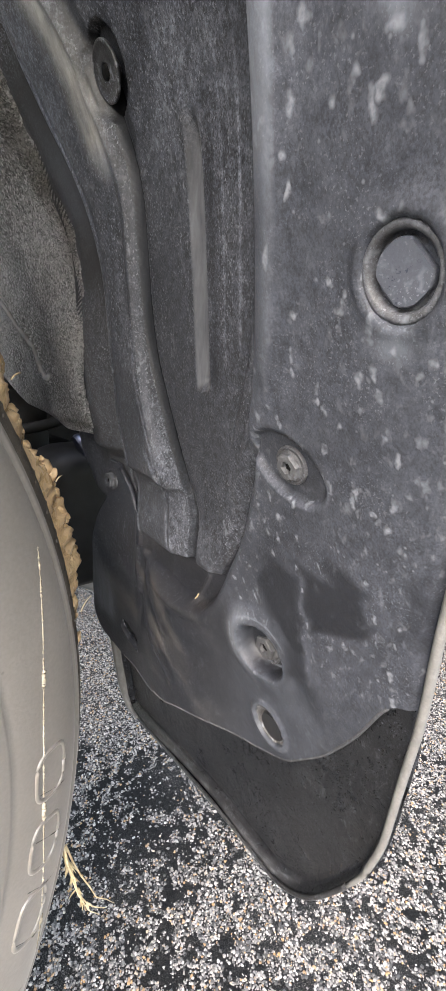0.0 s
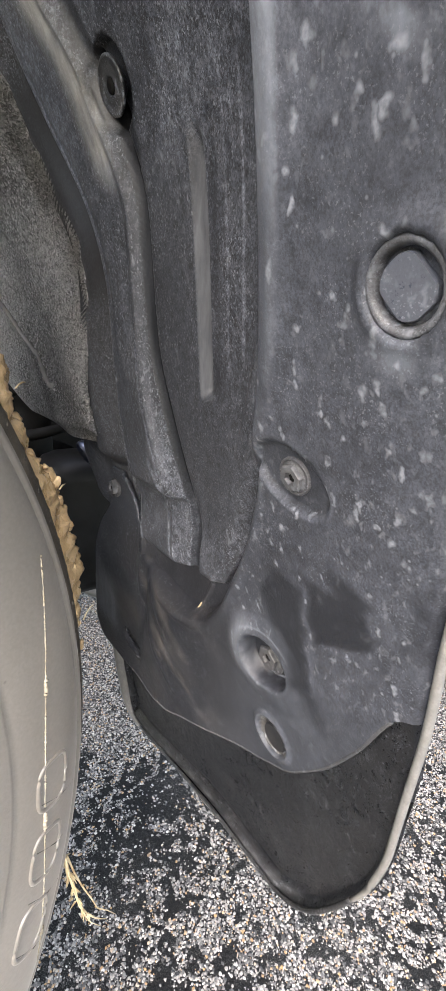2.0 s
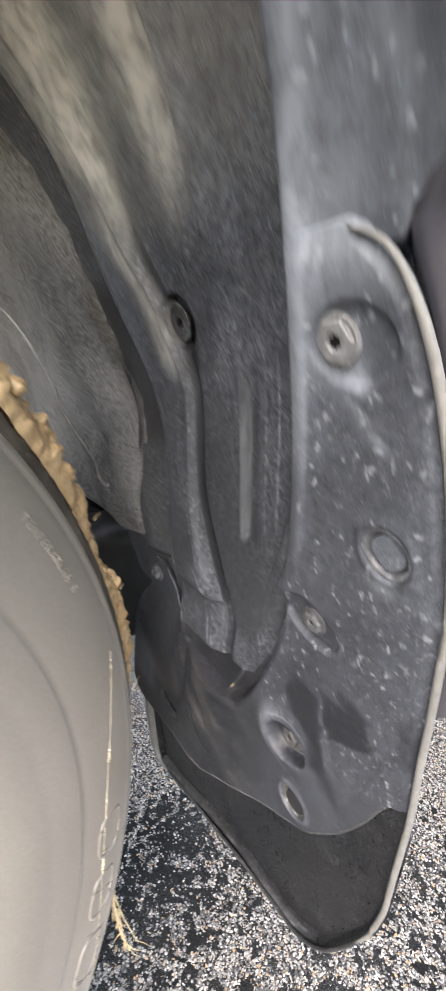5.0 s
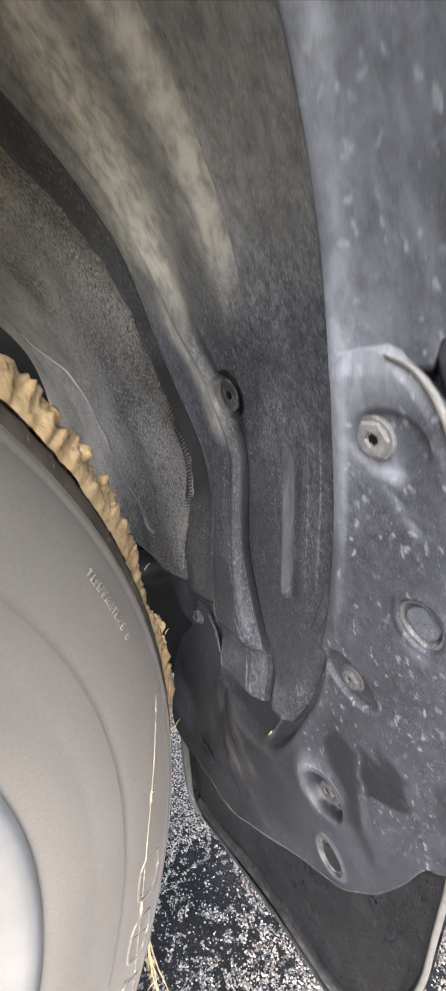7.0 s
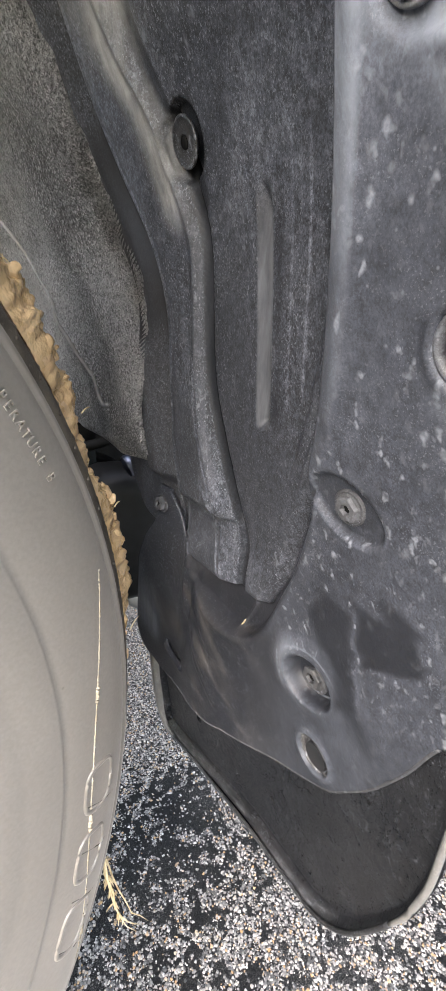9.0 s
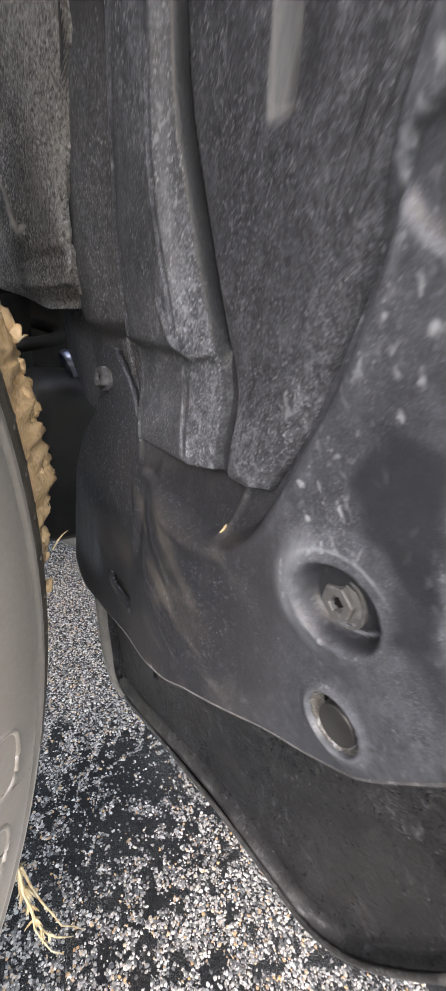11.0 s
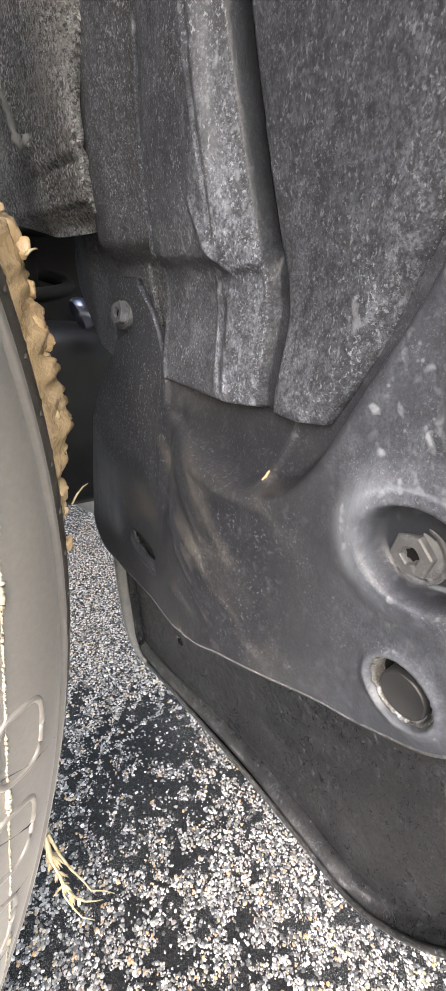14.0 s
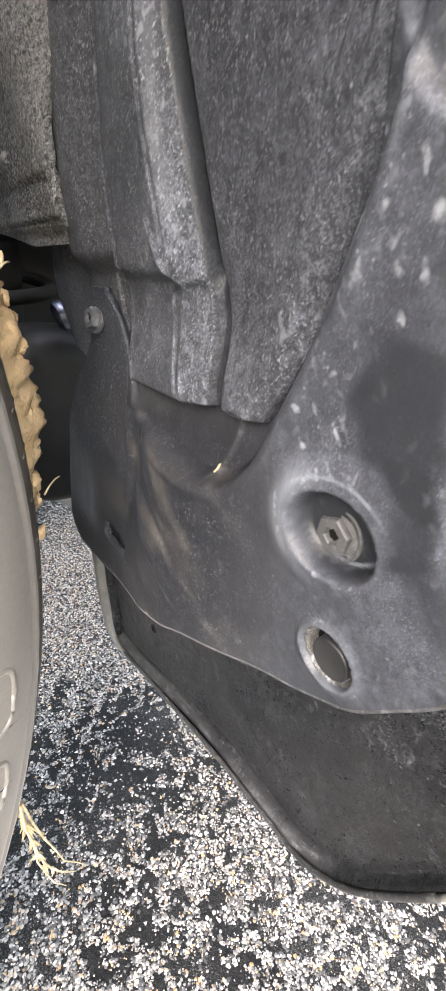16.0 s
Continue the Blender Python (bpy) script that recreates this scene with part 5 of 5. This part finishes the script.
# ---- what shows behind the tyre and under the car ----
def build_underside():
    arm = thing("suspension_arm", "black dusty suspension arm behind the tyre", "suspension arm", CAR @ pose(0.25, 0.585, 0.40))
    part("casting", rounded_box((0.13, 0.10, 0.19), 0.03, CAST, "casting"), arm).matrix_local = pose(0, 0, 0.030)
    ob = part("lower_arm", rounded_box((0.16, 0.045, 0.024), 0.008, STEEL, "lower_arm"), arm, "dull grey lower arm")
    ob.matrix_local = pose(0.0, 0.015, -0.080, 0, 36, 0)
    strut = thing("strut", "black suspension strut with a coil spring", "strut", CAR @ pose(0.20, 0.68, 0.40))
    part("body", lathe([(0.03, 0), (0.03, 0.35), (0.02, 0.36), (0.02, 0.5)], 24, BLACK, "body"), strut)
    coil = [(0.062 * math.cos(t), 0.062 * math.sin(t), 0.10 + 0.0095 * t) for t in np.linspace(0, 2 * math.pi * 6, 150)]
    part("coil_spring", tube(coil, 0.0075, BLACK, "coil_spring", 8), strut)
    fitting = solo("steel_fitting", lathe([(0.022, 0), (0.024, 0.006), (0.023, 0.012), (0.019, 0.019), (0.012, 0.024), (0.004, 0.026)], 28, BLUED, "steel_fitting"), "small dark shiny steel fitting on the arm", "fitting", CAR @ pose(0.222, 0.520, 0.536, 0, 65, 0) @ Matrix.Scale(0.6, 4))
    # closing walls of the car round the arch
    solo("inner_wall", rounded_box((1.6, 0.03, 0.64), 0.01, BLACK, "inner_wall"), "black inner wing wall of the car", "car body", CAR @ pose(-0.1, 0.80, 0.76), "structure")
    solo("underbody", rounded_box((3.0, 0.40, 0.05), 0.015, BLACK, "underbody"), "black underbody of the car", "car body", CAR @ pose(0.4, 1.02, 0.60), "structure")
    solo("arch_back", rounded_box((0.06, 0.66, 0.42), 0.015, BLACK, "arch_back"), "black bulkhead behind the arch liner", "car body", CAR @ pose(0.34, 0.45, 0.80), "structure")
    return fitting


def build_fender():
    """Painted wing: the arch edge and the body side behind it."""
    k = np.unique(np.r_[np.arange(np.searchsorted(PZ, 0.60), 1600, 12), 1599])
    rows = []
    for i in k:
        e = Vector((PX[i], 0, PZ[i]))
        n = Vector((-PNX[i], 0, -PNZ[i]))
        y = float(np.interp(PZ[i], [0.6, 0.66, 0.70, 0.747, 0.773, 0.798, 0.82, 0.85, 0.90, 1.0], [0.050, 0.041, 0.040, 0.043, 0.047, 0.002, -0.026, -0.048, -0.060, -0.075]))
        rows.append([e + n * 0.012 + Vector((0, y + 0.012, 0)), e + n * 0.003 + Vector((0, y + 0.003, 0)), e + n * 0.003 + Vector((0, y - 0.0005, 0)), e + n * 0.008 + Vector((0, y - 0.004, 0)),
                     e + n * 0.08 + Vector((0, y - 0.012, 0)), e + n * 0.30 + Vector((0, y - 0.016, 0)), e + n * 0.6 + Vector((0, y + 0.02, 0))])
    me = sheet("fender", np.array(rows), BODY)
    solo("fender", me, "dark grey painted car wing round the wheel arch", "car panel", CAR)
    # liner between the rim and the wing, above the mudguard
    i = np.arange(np.searchsorted(PZ, 0.765), 1600, 4)
    x, z, nx, nz = (a[i][:, None] for a in (PX, PZ, PNX, PNZ))
    t = np.linspace(0, 1, 110)[None, :]
    y0 = np.interp(z, [0.765, 0.773, 0.798, 0.82, 0.85, 0.90, 1.0], [0.052, 0.047, 0.002, -0.026, -0.048, -0.060, -0.075]) + 0.002
    y = y0 + t * (RIDGE(z) + 0.002 - y0)
    h = -0.004 + 0.0052 * bell(y - RIDGE(z) - 0.001, 0.010)
    me = sheet("outer_panel", np.stack([x + nx * h, y, z + nz * h], -1), PLATE)
    at = me.attributes.new("dust", "FLOAT", "POINT")
    at.data.foreach_set("value", np.full(len(me.vertices), 1.25))
    streaks = np.array([[noise.noise(Vector((b * 75 + 12 * a, a * 7, 1.0))) + 0.6 * noise.noise(Vector((b * 190 + 30 * a, a * 16, 5.0))) for b in row] for a, row in zip(z[:, 0], y)])
    # dust streaks and crust, with the ridge's highlight painted in
    crust_and_sheen = 0.13 + 0.42 * np.clip(streaks, 0, 1) + 0.40 * bell(y - RIDGE(z) + 0.004, 0.005) + 0.22 * bell(y - RIDGE(z) + 0.020, 0.009) + 0.45 * bell(z - 0.772, 0.020) * step(y, 0.062, 0.09) + 0 * y
    me.attributes.new("mud", "FLOAT", "POINT").data.foreach_set("value", np.clip(crust_and_sheen, 0, 1).ravel())
    ob = tagged(new("arch_edge_panel", me), "dust-streaked smooth plastic panel along the arch edge", "fender liner")
    ob.matrix_world = CAR
    thicken(ob, 0.003)


# ---- ground ----
def build_ground():
    n = 60
    a = np.sign(np.linspace(-1, 1, n)) * np.abs(np.linspace(-1, 1, n)) ** 5 * 300
    g = np.array([[(x, y, GROUND) for y in a] for x in a])
    solo("ground", sheet("ground", g[:, ::-1], TAR), "worn asphalt with pale stone chippings in black binder", "asphalt", kind="structure")
    rnd = np.random.RandomState(7)
    count = 250000
    base = np.array([(0.9, 0.1, 0.0), (0.35, 0.85, 0.1), (-0.5, 0.75, -0.1), (-0.95, -0.1, 0.1), (-0.4, -0.8, -0.05), (0.5, -0.75, 0.05), (0.1, 0.05, 0.60)])
    ring = np.array([(k, (k + 1) % 6, 6) for k in range(6)])
    px = rnd.uniform(-0.46, 0.60, count * 2)
    py = 0.20 + 1.05 * rnd.uniform(0, 1, count * 2) ** 1.25
    luck = rnd.uniform(0, 1, count * 2)
    keep = []
    for x, y, q in zip(px, py, luck):
        bare = math.exp(-((x + 0.09) / 0.12) ** 2 - ((y - 0.48) / 0.13) ** 2)
        d = 0.64 + 0.30 * noise.noise(Vector((x * 11, y * 11, 3.0))) + 0.42 * noise.noise(Vector((x * 42, y * 42, 8.0))) + 0.50 * noise.noise(Vector((x * 95, y * 95, 5.0))) - 0.36 * bare + 0.60 * max(0.0, min(1.0, (y - 0.56) * 6)) - 0.10 * max(0.0, min(1.0, (x - 0.08) * 8))
        rim = min(1.0, 8 * min(x + 0.46, 0.60 - x, 1.25 - y))
        if q < rim * (0.06 + 0.94 * max(0.0, min(1.0, (d - 0.36) * 5.5))):
            keep.append((x, y))
        if len(keep) >= count:
            break
    at = np.array(keep)
    n = len(at)
    size = (0.00066 + 0.00155 * rnd.rand(n) ** 2.2)[:, None, None]
    j = base[None] * (1 + 0.45 * rnd.uniform(-1, 1, (n, 7, 3))) * size
    turn = rnd.uniform(0, 6.28, n)[:, None]
    c, sn = np.cos(turn), np.sin(turn)
    verts = np.stack([at[:, :1] + c * j[..., 0] - sn * j[..., 1], at[:, 1:] + sn * j[..., 0] + c * j[..., 1], GROUND + 0.0001 + np.maximum(j[..., 2], -0.0001)], -1).reshape(-1, 3)
    faces = (ring[None] + 7 * np.arange(n)[:, None, None]).reshape(-1, 3).tolist()
    solo("chippings", mesh_of("chippings", verts, faces, CHIPS, False), "pale, grey and tan stone chippings set in asphalt", "gravel", kind="stuff")



build_wheel()
build_mud()
build_tuft()
build_fasteners()
build_underside()
build_fender()
build_ground()
